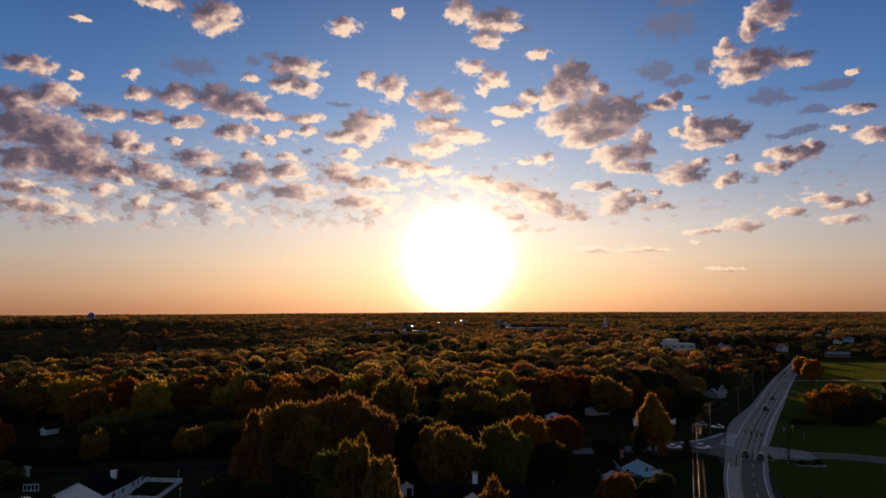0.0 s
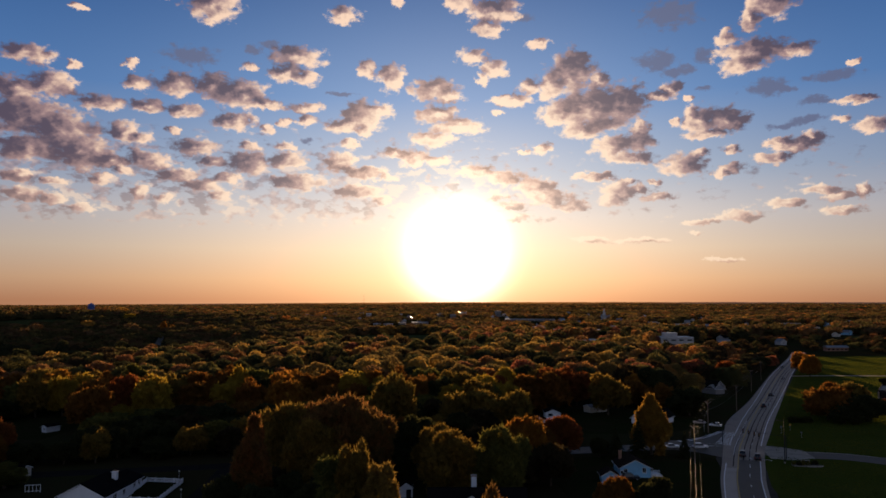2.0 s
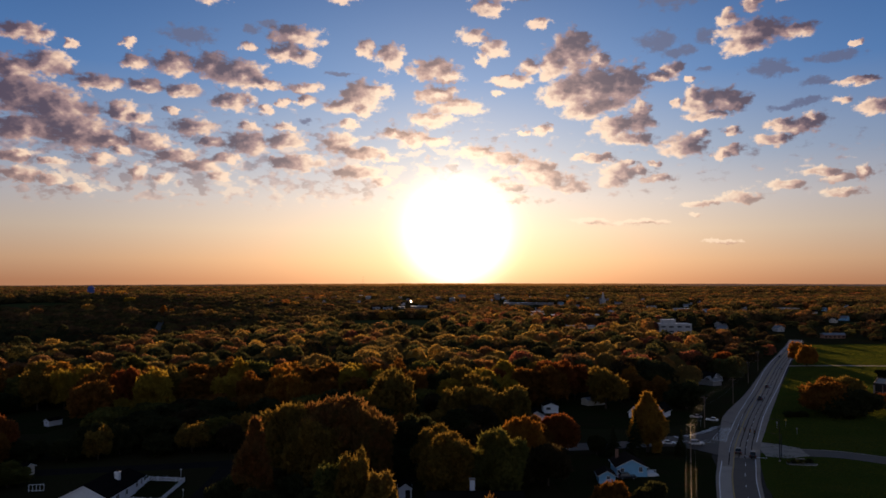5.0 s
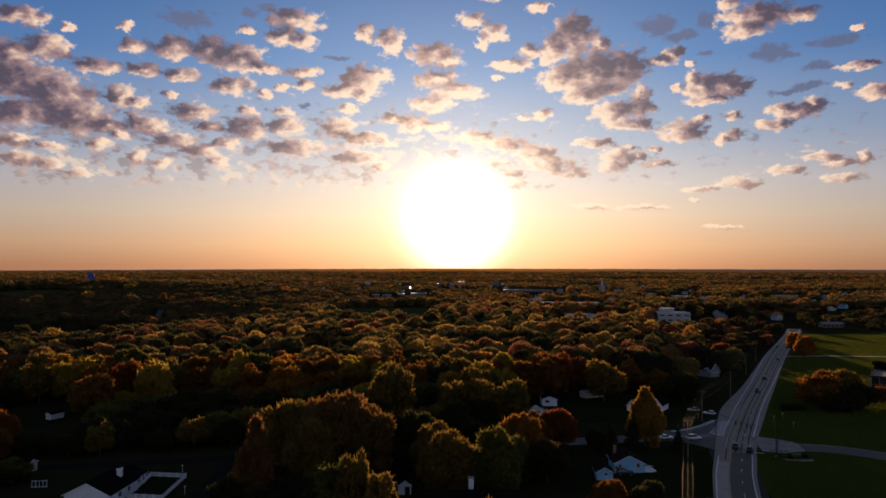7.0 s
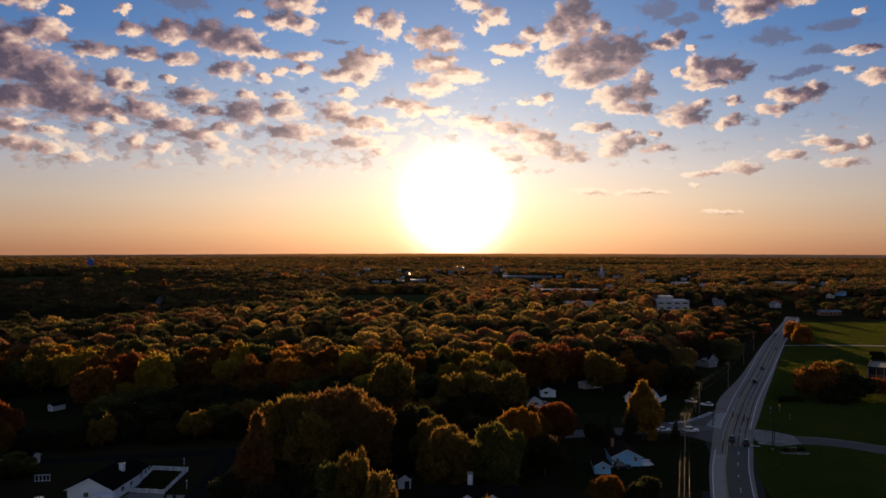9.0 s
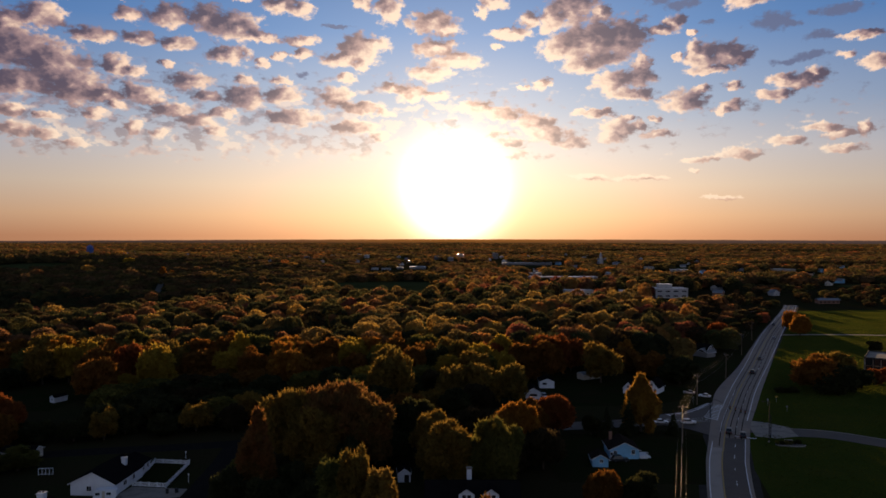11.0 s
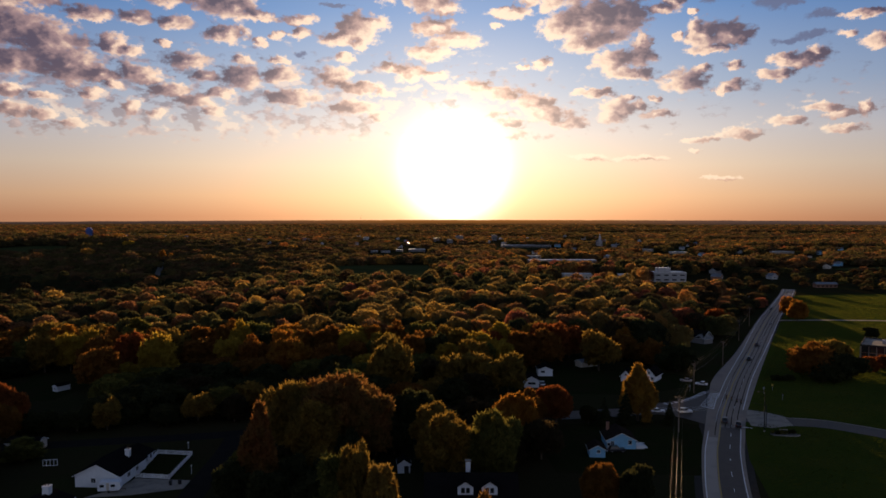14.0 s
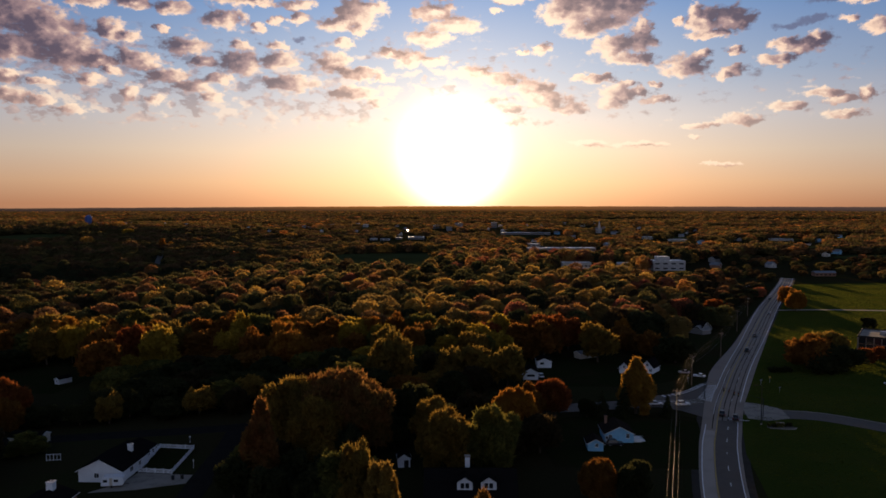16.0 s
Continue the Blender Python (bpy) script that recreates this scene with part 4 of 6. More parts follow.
def grass_tufts():
    """Short blades over the wide lawn, joined; the low sun shines through them."""
    rng = np.random.default_rng(17)
    x, y = rng.uniform(75, 440, 190000), rng.uniform(150, 610, 190000)
    hit = np.zeros(len(x), bool)
    for (xa, ya), (xb, yb) in zip(LAWN_EAST, LAWN_EAST[1:] + LAWN_EAST[:1]):
        if ya != yb:
            hit ^= ((ya > y) != (yb > y)) & (x < (xb - xa) * (y - ya) / (yb - ya) + xa)
    for path, room in ((ROAD, 9.0), (SIDE_EAST, 5.2), (PARK_ROAD, 2.9)):
        for p in path:
            hit &= (x - p.x) ** 2 + (y - p.y) ** 2 > room * room
    hit &= np.abs(x) < 0.66 * y + 5
    x, y = x[hit], y[hit]
    n = len(x)
    turn = rng.uniform(0, math.pi, n)
    half, tall = rng.uniform(0.25, 0.55, n), rng.uniform(0.10, 0.24, n)
    c, s = np.cos(turn) * half, np.sin(turn) * half
    low = np.full(n, 0.02)
    lean = rng.normal(scale=0.05, size=(2, n))
    v = np.stack([np.stack([x - c, y - s, low], 1), np.stack([x + c, y + s, low], 1), np.stack([x + lean[0], y + lean[1], low + tall], 1)], 1).reshape(-1, 3)
    tagged(new("grass", from_arrays("grass", v, np.arange(3 * n).reshape(-1, 3), GRASS_BLADES)), "short mown green grass catching the low sun", "grass", kind="stuff")


grass_tufts()


def free(x, y, gap):
    if any(math.hypot(x - a, y - b) < r + gap * 0.5 for a, b, r in OPEN_SPOTS):
        return False
    if inside(x, y, LAWN_EAST) or inside(x + 14 * math.sin(y * 0.05), y + 16 * math.sin(x * 0.045 + 1), FIELD_EDGE):
        return False
    for path, room in TRACKS:
        if any(abs(p.x - x) < room + gap * 0.3 and abs(p.y - y) < room + gap * 0.3 for p in path[::3]):
            return False
    return True


def fill_trees():
    """The rest of the near wood, tree by tree."""
    rng = random.Random(4)
    made = 0
    for _ in range(9000):
        y = rng.uniform(160, 345)
        x = rng.uniform(-0.66 * y - 12, 0.5 * y)
        width = rng.uniform(12, 18) if y > 240 else rng.uniform(9, 14)
        if not free(x, y, width) or any(math.hypot(x - a, y - b) < (width * 0.5 + r) * 0.72 for a, b, r in PLACED):
            continue
        low = y < 300 and -150 < x < 60
        top = (rng.uniform(6, 9.5) if x < -45 else rng.uniform(8, 12.5)) if low else rng.uniform(13, 18) if y > 300 else rng.uniform(8, 13)
        if y > 290:
            hue = rng.choices(("olive", "yellow", "green", "rust", "orange", "dark_green", "red"), (5, 4, 4, 3, 2, 3, 0.7))[0]
        else:
            # mostly dark leaf colours: the low wood's shade put in, deeper westwards
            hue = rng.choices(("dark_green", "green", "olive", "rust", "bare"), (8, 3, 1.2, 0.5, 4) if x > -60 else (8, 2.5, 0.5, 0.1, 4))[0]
        shape = rng.choice(("round", "round", "broad", "tall", "bush"))
        if x > 60:
            # lower, duller growth round the houses by the road
            hue, top, shape = rng.choice(("olive", "dark_green", "dark_green", "bare", "rust")), min(top, 11.5), "bush"
        tree(x, y, top, width, hue, shape, seed=made)
        PLACED.append((x, y, width * 0.5))
        made += 1
        if made >= 250:
            break


fill_trees()


def forest(name, label, points, hue, templates):
    """Woods too many to count, joined by leaf colour."""
    verts, faces, start = [], [], 0
    rng = np.random.default_rng(len(points))
    for i, (x, y, z, w, h) in enumerate(points):
        tv, tf = templates[rng.integers(len(templates))]
        a = rng.uniform(0, 6.283)
        c, s = math.cos(a), math.sin(a)
        v = np.column_stack([(tv[:, 0] * c - tv[:, 1] * s) * w + x, (tv[:, 0] * s + tv[:, 1] * c) * w + y, tv[:, 2] * h + z])
        verts.append(v)
        faces.append(tf + start)
        start += len(v)
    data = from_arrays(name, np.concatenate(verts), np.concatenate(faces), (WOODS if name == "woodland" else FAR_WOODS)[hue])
    tagged(new(name, data), label, "woodland", kind="stuff")


def unit_sprays(seed, n_leaf, card):
    """A crown of width 1 and height 1 from a few large leaf clumps round a dense middle."""
    v, f, _, _ = crown_arrays(seed, n_leaf, card, radius=6.0, height=12.0, base=1.0, lobes=6)
    v = v / np.array([12.0, 12.0, 13.0])
    mv, mf = unit_mound(seed, 1)
    return np.concatenate([v, mv * np.array([0.60, 0.60, 0.70])]), np.concatenate([f, mf + len(v)])


def unit_dome(seed, n_leaf, card):
    """A rounded crown of width 1 and height 1: small leaf clumps over a lumpy dome."""
    rng = np.random.default_rng(seed)
    way = rng.normal(size=(n_leaf, 3))
    way /= np.linalg.norm(way, axis=1, keepdims=True)
    way[:, 2] = np.where(way[:, 2] < -0.35, -way[:, 2], way[:, 2])
    lump = rng.normal(size=(5, 3)) * 2.6
    bulge = 1.0 + 0.055 * sum(np.sin(way @ k + i) for i, k in enumerate(lump))
    pos = way * (0.44 * bulge * rng.uniform(0.86, 1.06, n_leaf))[:, None]
    up = way * 0.6 + np.array([0, 0, 0.5]) + rng.normal(scale=0.5, size=way.shape)
    up /= np.linalg.norm(up, axis=1, keepdims=True)
    side = np.cross(up, rng.normal(size=way.shape))
    side /= np.linalg.norm(side, axis=1, keepdims=True)
    s = card * rng.uniform(0.6, 1.25, n_leaf)[:, None]
    pos[:, 2] = pos[:, 2] * 1.02 + 0.54
    v = np.stack([pos + up * s * 1.5, pos + side * s * 0.8 - up * s * 0.5, pos - side * s * 0.8 - up * s * 0.5], 1).reshape(-1, 3)
    mv, mf = unit_mound(seed, 1)
    return np.concatenate([v, mv * np.array([0.72, 0.72, 0.80])]), np.concatenate([np.arange(n_leaf * 3).reshape(-1, 3), mf + len(v)])


def unit_mound(seed, sub):
    """A rough dome of leaves of width 1 and height 1."""
    rng = np.random.default_rng(seed)
    ball = bmesh.new()
    bmesh.ops.create_icosphere(ball, subdivisions=sub, radius=0.5)
    bmesh.ops.delete(ball, geom=[v for v in ball.verts if v.co.z < -0.3], context="VERTS")
    ball.verts.index_update()
    v = np.array([q.co[:] for q in ball.verts]) * rng.uniform(0.72, 1.18, (len(ball.verts), 1))
    f = np.array([[q.index for q in g.verts] for g in ball.faces])
    ball.free()
    v[:, 2] = v[:, 2] + 0.5
    return v, f


def scatter_forest():
    rng = np.random.default_rng(9)
    edge_t = [unit_dome(50 + i, 1350, 0.033) for i in range(8)]
    near_t = [unit_dome(60 + i, 480, 0.052) for i in range(6)]
    mid_t = [unit_dome(80 + i, 85, 0.11) for i in range(6)]
    far_t = [unit_sprays(90 + i, 36, 2.1) for i in range(6)]
    hues = [h for h in HUES if h not in ("golden", "bronze", "straw")]
    for name, lo, hi, step, width, height, templates, chances in (
            ("woodland", 340, 560, 12.5, (13, 18), (11, 18.5), edge_t, (3, 3.5, 6.5, 2.6, 1.8, 3.5, 1.2, 2)),
            ("woodland", 560, 900, 14.5, (13.5, 19), (11, 19), near_t, (3, 3.5, 6.5, 2.6, 2.0, 3.5, 1.3, 2)),
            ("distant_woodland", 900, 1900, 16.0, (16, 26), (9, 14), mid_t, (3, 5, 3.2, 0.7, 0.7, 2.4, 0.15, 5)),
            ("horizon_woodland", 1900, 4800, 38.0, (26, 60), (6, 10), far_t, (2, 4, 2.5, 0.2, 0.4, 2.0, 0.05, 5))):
        xs, ys = np.meshgrid(np.arange(-0.72 * hi, 0.72 * hi, step), np.arange(lo, hi, step))
        xs = (xs + rng.uniform(-0.45, 0.45, xs.shape) * step).ravel()
        ys = (ys + rng.uniform(-0.45, 0.45, ys.shape) * step).ravel()
        ok = np.abs(xs) < 0.68 * ys + 20
        xs, ys = xs[ok], ys[ok]
        zs = rise_many(xs, ys)
        groups = {h: [] for h in hues}
        # leaf colours come in drifts
        drift = np.sin(xs * 0.011 + 1.3 * np.sin(ys * 0.009)) + np.sin(ys * 0.017 + xs * 0.004)
        p = np.array(chances) / sum(chances)
        for x, y, z, d in zip(xs, ys, zs, drift):
            if y < 1100 and not free(x, y, 8.0):
                continue
            if y < 1500 and any(abs(x - a) < r + 3 and abs(y - b) < r + 3 for a, b, r in PLACED):
                continue
            if any(abs(x - bx * y / by) < bw * 0.5 + 8 and -(0.13 + 0.04 * by / 1000) * by < y - by < bd + 4 for bx, by, bw, bd in FAR_PLOTS):
                continue
            if y > 880 and any(((x - fx) / fw) ** 2 + ((y - fy) / fd) ** 2 < 1.0 for fx, fy, fw, fd in FARM_FIELDS):
                continue
            low = 1.0
            if y < 1900 and x < -207 - 0.175 * (706 - y) and rng.random() < 0.94:
                # dark leaf colours put the hillside's shade into the western slope
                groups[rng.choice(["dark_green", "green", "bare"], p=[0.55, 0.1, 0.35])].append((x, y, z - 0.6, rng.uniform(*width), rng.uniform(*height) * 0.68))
                continue
            if x > 0.40 * y and 560 < y < 960:
                # low scrub behind the lawn
                if rng.random() < 0.4:
                    continue
                low = 0.42
            q = p * np.where(np.isin(np.arange(8), (3, 4, 5, 6)), max(0.15, 1 + 0.6 * d), 1.0)
            k = hues[rng.choice(8, p=q / q.sum())]
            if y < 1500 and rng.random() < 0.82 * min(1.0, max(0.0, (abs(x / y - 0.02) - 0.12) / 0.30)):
                # duller leaf colours paint the dimming away from the middle of the wood
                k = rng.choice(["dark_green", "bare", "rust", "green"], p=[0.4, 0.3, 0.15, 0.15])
            w, h = rng.uniform(*width) * (low ** 0.5), rng.uniform(*height) * low
            if 156 < x < 380 and y < 900 and math.sin(x * 0.12 + 0.6) < 0.92:
                # lower growth at the wood's eastern edge lets the low sun through
                if y < 600 and rng.random() < 0.25:
                    continue
                h = min(h, max(4.0, 0.041 * (y - 325)))
                w = min(w, 1.5 * h)
            groups[k].append((x, y, z - 0.6, w, h))
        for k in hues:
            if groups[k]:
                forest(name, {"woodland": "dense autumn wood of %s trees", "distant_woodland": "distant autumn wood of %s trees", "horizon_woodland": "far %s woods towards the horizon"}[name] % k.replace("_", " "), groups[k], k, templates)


# far buildings: middle x, front y, width, depth
FAR_PLOTS = [(240, 748, 42, 26), (144, 772, 32, 18), (169, 772, 9, 8), (197, 786, 12, 9), (173, 1044, 100, 34), (-55, 1365, 58, 26), (-108, 1318, 44, 10), (181, 1583, 112, 30), (148, 1173, 20, 14),
             (147, 2052, 22, 20), (50, 2111, 44, 24), (19, 1787, 32, 18), (-216, 2082, 24, 16), (367, 1707, 20, 16), (398, 1412, 30, 16), (431, 1331, 48, 18), (631, 1353, 70, 18), (357, 788, 12, 9),
             (365, 690, 30, 8), (-13, 1942, 24, 14), (-845, 1765, 10, 12)]

# open farmland in the distance: middle x, middle y, half width, half depth
FARM_FIELDS = [(520, 1180, 90, 70), (760, 1500, 150, 110), (-560, 2250, 190, 120), (250, 2500, 210, 120), (980, 2150, 220, 130), (-260, 1620, 70, 90), (60, 1500, 120, 70), (330, 1880, 120, 110),
               (-1100, 2700, 260, 150), (700, 3100, 300, 170), (-300, 3000, 260, 140), (1500, 3000, 320, 180), (620, 930, 110, 60), (-120, 2030, 140, 90), (455, 1500, 60, 70), (-700, 1250, 80, 60)]
for fx, fy, fw, fd in FARM_FIELDS:
    bm = bmesh.new()
    ring = [bm.verts.new((fx + fw * math.cos(a) * (1 + 0.12 * math.sin(3 * a + fx)), fy + fd * math.sin(a) * (1 + 0.12 * math.cos(2 * a + fy)), 0)) for a in (math.pi * k / 12 for k in range(24))]
    hub = bm.verts.new((fx, fy, 0))
    for k in range(24):
        bm.faces.new((hub, ring[k], ring[(k + 1) % 24]))
    bmesh.ops.subdivide_edges(bm, edges=bm.edges[:], cuts=2, use_grid_fill=True)
    for v in bm.verts:
        v.co.z = rise(v.co.x, v.co.y) + 0.5
    tagged(mesh_ob("field", bm, FIELD), "distant open field between woods", "field", kind="structure")
# suburb plots
rng_h = random.Random(31)
SUBURB = []
for _ in range(900):
    hx, hy = rng_h.choice(((rng_h.uniform(-260, 120), rng_h.uniform(1080, 2300)), (rng_h.uniform(230, 900), rng_h.uniform(720, 1900)), (rng_h.uniform(120, 700), rng_h.uniform(1150, 2400)), (rng_h.uniform(-900, -250), rng_h.uniform(1500, 2300))))
    if len(SUBURB) < 48 and abs(hx) < 0.58 * hy and (hy > 1100 or free(hx, hy, 12)) and all(math.hypot(hx - a, hy - b) > 55 for a, b in SUBURB) and all(abs(hx - a) > w * 0.5 + 14 or not -30 < hy - b < d + 70 for a, b, w, d in FAR_PLOTS):
        SUBURB.append((hx, hy))
FAR_PLOTS += [(hx, hy, 12, 12) for hx, hy in SUBURB]
scatter_forest()


# ---- houses ----
def window_part(parent, x, y, z, w, h, face="front", depth=0.08):
    """A framed window with its pane and sill, set on a front (facing -y), side or roof-side wall."""
    turn = {"front": 0, "east": 90, "west": -90, "back": 180}[face]
    m = pose(x, y, z, 0, 0, turn)
    frame_bm = bmesh.new()
    for a in ((-w / 2 - 0.1, 0, -0.1 - h / 2, -w / 2, 1, h / 2 + 0.1), (w / 2, 0, -0.1 - h / 2, w / 2 + 0.1, 1, h / 2 + 0.1), (-w / 2, 0, h / 2, w / 2, 1, h / 2 + 0.1), (-w / 2, 0, -h / 2 - 0.1, w / 2, 1, -h / 2), (-0.03, 0, -h / 2, 0.03, 1, h / 2)):
        block(frame_bm, a[0], -depth, a[2], a[3], 0.02, a[5])
    win = part("window", frame_bm, WHITE_PAINT, parent)
    win.matrix_basis = m
    part("pane", box(-w / 2, -0.04, -h / 2, w / 2, 0.01, h / 2), GLASS, win, "dark window pane")
    part("sill", box(-w / 2 - 0.15, -0.16, -h / 2 - 0.16, w / 2 + 0.15, 0.02, -h / 2 - 0.1), WHITE_PAINT, win)
    return win


def gable_house(m, label, width, length, eave, ridge, wall, roof, windows=(), doors=(), chimney=None, category="house", name="house", over=0.45, courses=True, trim=None):
    """A gabled house; its front gable stands at y = 0 and faces -y."""
    ob = thing(name, m, label, category, "houses")
    h = width / 2
    part("wall", prism([(-h, -0.3), (h, -0.3), (h, eave), (0, ridge - 0.12), (-h, eave)], 0, length), wall, ob)
    slope = (ridge - eave) / h
    for side in (-1, 1):
        low, thick = eave - over * slope, 0.22
        xs = side * (h + over)
        bm = prism([(0, ridge), (xs, low), (xs, low + thick), (0, ridge + thick)], -over, length + over)
        part("roof_slope", bm, roof, ob)
        part("fascia", prism([(0, ridge - 0.02), (xs, low - 0.02), (xs, low + 0.16), (0, ridge + 0.16)], -over - 0.06, -over - 0.005), trim or WHITE_PAINT, ob, "painted barge board")
        part("gutter", box(xs - 0.07, -over, low - 0.02, xs + 0.07, length + over, low + 0.1), trim or WHITE_PAINT, ob)
        if courses:
            lines = bmesh.new()
            for k in range(1, 9):
                x = xs * k / 9
                z = ridge + thick - abs(x) * slope
                block(lines, x - 0.05, -over, z - 0.01, x + 0.05, length + over, z + 0.025)
            part("shingle_course", lines, roof, ob)
    part("ridge_cap", box(-0.16, -over, ridge + 0.1, 0.16, length + over, ridge + 0.27, bevel=0.05), roof, ob)
    laps = bmesh.new()
    for k in range(1, int(eave / 0.4)):
        block(laps, -h - 0.02, -0.025, k * 0.4, h + 0.02, 0, k * 0.4 + 0.03)
    part("siding_lap", laps, wall, ob)
    for x, y, z, w, hh, face in windows:
        window_part(ob, x, y, z, w, hh, face)
    for x, w, hh, mat in doors:
        door = part("door", box(x - w / 2, -0.07, 0, x + w / 2, 0.02, hh, bevel=0.01), mat, ob, "front door")
        part("panel", box(x - w * 0.35, -0.1, hh * 0.55, x + w * 0.35, -0.05, hh * 0.9), GLASS, door)
    if chimney:
        x, y, w, top, mat = chimney
        c = part("chimney", box(x - w / 2, y - w / 2, eave, x + w / 2, y + w / 2, top, bevel=0.03), mat, ob)
        part("cap", box(x - w / 2 - 0.1, y - w / 2 - 0.1, top, x + w / 2 + 0.1, y + w / 2 + 0.1, top + 0.18, bevel=0.03), mat, c)
        part("flue", rod(bmesh.new(), (x - w * 0.2, y, top + 0.15), (x - w * 0.2, y, top + 0.6), 0.14, 0.12), DARK_METAL, c)
        part("flue", rod(bmesh.new(), (x + w * 0.2, y, top + 0.15), (x + w * 0.2, y, top + 0.6), 0.14, 0.12), DARK_METAL, c)
    return ob


# white ranch house with its wing
gable_house(pose(-84.0, 175.2, 0, 0, 0, -3), "white-sided ranch house with a dark shingle roof and white chimney", 11.0, 14.5, 2.9, 5.6, SIDING, SHINGLE,
            [(-0.9, 0, 1.7, 1.1, 1.1, "front"), (5.5, 5.0, 1.7, 1.6, 1.1, "east"), (5.5, 9.5, 1.7, 1.2, 1.1, "east")], [(2.2, 0.95, 2.05, WHITE_PAINT)], (2.6, 10.6, 1.1, 6.1, SIDING))
gable_house(pose(-83.0, 190.2, 0, 0, 0, -3), "low white rear wing of the ranch house", 8.6, 6.0, 2.6, 4.2, SIDING, SHINGLE,
            [(4.3, 1.8, 1.5, 1.2, 1.2, "east"), (4.3, 4.4, 1.5, 1.0, 1.2, "east")], name="house_wing")
# pale blue house and its garage
blue = gable_house(pose(51.4, 205.6, 0, 0, 0, -2), "pale blue house with a white porch and brown roof", 8.2, 9.0, 2.6, 4.6, BLUE_SIDING, BROWN_SHINGLE,
                   [(-2.6, 0, 1.6, 0.9, 1.3, "front"), (2.4, 0, 2.0, 0.9, 1.2, "front"), (4.3, 5, 1.7, 1.2, 1.1, "east")], [(-3.6, 0.9, 2.0, WHITE_PAINT)], (-2.6, 7.5, 0.8, 5.6, WALL_BRICK))
porch = part("porch", box(4.4, 0.4, 0, 6.6, 3.6, 0.9, bevel=0.02), WHITE_PAINT, blue, "white wooden porch")
for k in range(4):
    part("step", box(6.6 + 0.28 * k, 1.2, 0, 6.9 + 0.28 * k, 2.8, 0.72 - 0.18 * k), WHITE_PAINT, porch)
for k in range(5):
    part("baluster", box(4.5 + 0.5 * k, 0.42, 0.9, 4.58 + 0.5 * k, 0.5, 1.85), WHITE_PAINT, porch)
part("rail", box(4.4, 0.4, 1.8, 6.6, 0.52, 1.9), WHITE_PAINT, porch)
gable_house(pose(43.0, 198.2, 0, 0, 0, -4), "small pale blue garage with a brown roof", 4.3, 5.0, 2.2, 3.4, BLUE_SIDING, BROWN_SHINGLE, [(0.3, 0, 1.7, 0.8, 0.8, "front")], name="garage", category="garage")
# house with two dormers
dorm = gable_house(pose(17.0, 163.9, 0, 0, 0, 90) @ Matrix.Translation((0, 0, 0)), "dark-roofed house with two white gabled dormers", 10.5, 20.5, 3.0, 7.6, SIDING, SHINGLE, [(-2.5, 0, 1.6, 1.2, 1.2, "front")], (), None, trim=SHINGLE)
for dx in (-12.0, -6.6):
    d = part("dormer", prism([(-1.75, 2.2), (1.75, 2.2), (1.75, 4.5), (0, 5.7), (-1.75, 4.5)], 0, 4.0), SIDING, dorm, "white gabled dormer")
    d.matrix_basis = pose(0, 0, 0, 0, 0, -90) @ pose(dx + 0.4, -4.1, 1.5)
    for s in (-1, 1):
        part("roof_slope", prism([(0, 5.75), (s * 2.1, 4.32), (s * 2.1, 4.5), (0, 5.95)], -0.35, 4.6), SHINGLE, d)
    for wx in (-0.55, 0.55):
        part("pane", box(wx - 0.42, -0.06, 3.1, wx + 0.42, 0.02, 4.3), GLASS, d, "dark window pane")
        part("frame", box(wx - 0.5, -0.045, 3.0, wx + 0.5, 0.015, 4.4), WHITE_PAINT, d)
chim = part("chimney", box(-0.55, -0.55, 3, 0.55, 0.55, 9.6, bevel=0.03), SIDING, dorm, "tall white chimney")
chim.matrix_basis = pose(2.6, 10.8, 0)
part("cap", box(-0.7, -0.7, 9.6, 0.7, 0.7, 9.85, bevel=0.03), CONCRETE, chim)
# dark-roofed house at the edge of the view
gable_house(pose(-88.5, 150.5, 0, 0, 0, -3), "dark-roofed house with a white capped chimney", 9.0, 12.0, 2.6, 4.2, WALL_BRICK, SHINGLE, [(-1.5, 0, 1.5, 1.1, 1.1, "front")], [], (0.0, 9.6, 1.5, 5.9, SIDING))
# small outbuildings
gable_house(pose(-9.6, 185.5, 0, 0, 0, 6), "small white garden shed with a dark door", 3.2, 4.5, 2.3, 3.4, SIDING, SHINGLE, [], [(0.6, 1.2, 1.9, DARK_METAL)], name="shed", category="shed", over=0.2)
gable_house(pose(35.0, 281.5, 0, 0, 0, -3), "white garage with a closed roller door", 5.8, 8.0, 2.7, 4.3, SIDING, SHINGLE, [], [(0, 4.2, 2.3, WHITE_PAINT)], name="garage", category="garage", over=0.25)
gable_house(pose(43.2, 302.2, 0, 0, 0, -2), "tall white barn-like garage with closed door", 6.0, 8.0, 2.7, 3.9, SIDING, SHINGLE, [], [(-1.0, 2.4, 2.6, WHITE_PAINT)], name="garage", category="garage", over=0.25)
gable_house(pose(28.5, 292.0, 0, 0, 0, 5), "small white cottage under trees", 5.0, 7.0, 2.6, 4.0, SIDING, SHINGLE, [(-0.6, 0, 1.5, 1.0, 1.0, "front")], name="cottage", over=0.25)
gable_house(pose(83.6, 292.5, 0, 0, 0, -35), "white house with a steep gable and dark windows", 4.8, 8.0, 2.6, 5.2, SIDING, SHINGLE, [(0, 0, 3.5, 0.9, 1.0, "front"), (-1.4, 0, 1.4, 0.9, 1.1, "front"), (1.4, 0, 1.4, 0.9, 1.1, "front")], [])
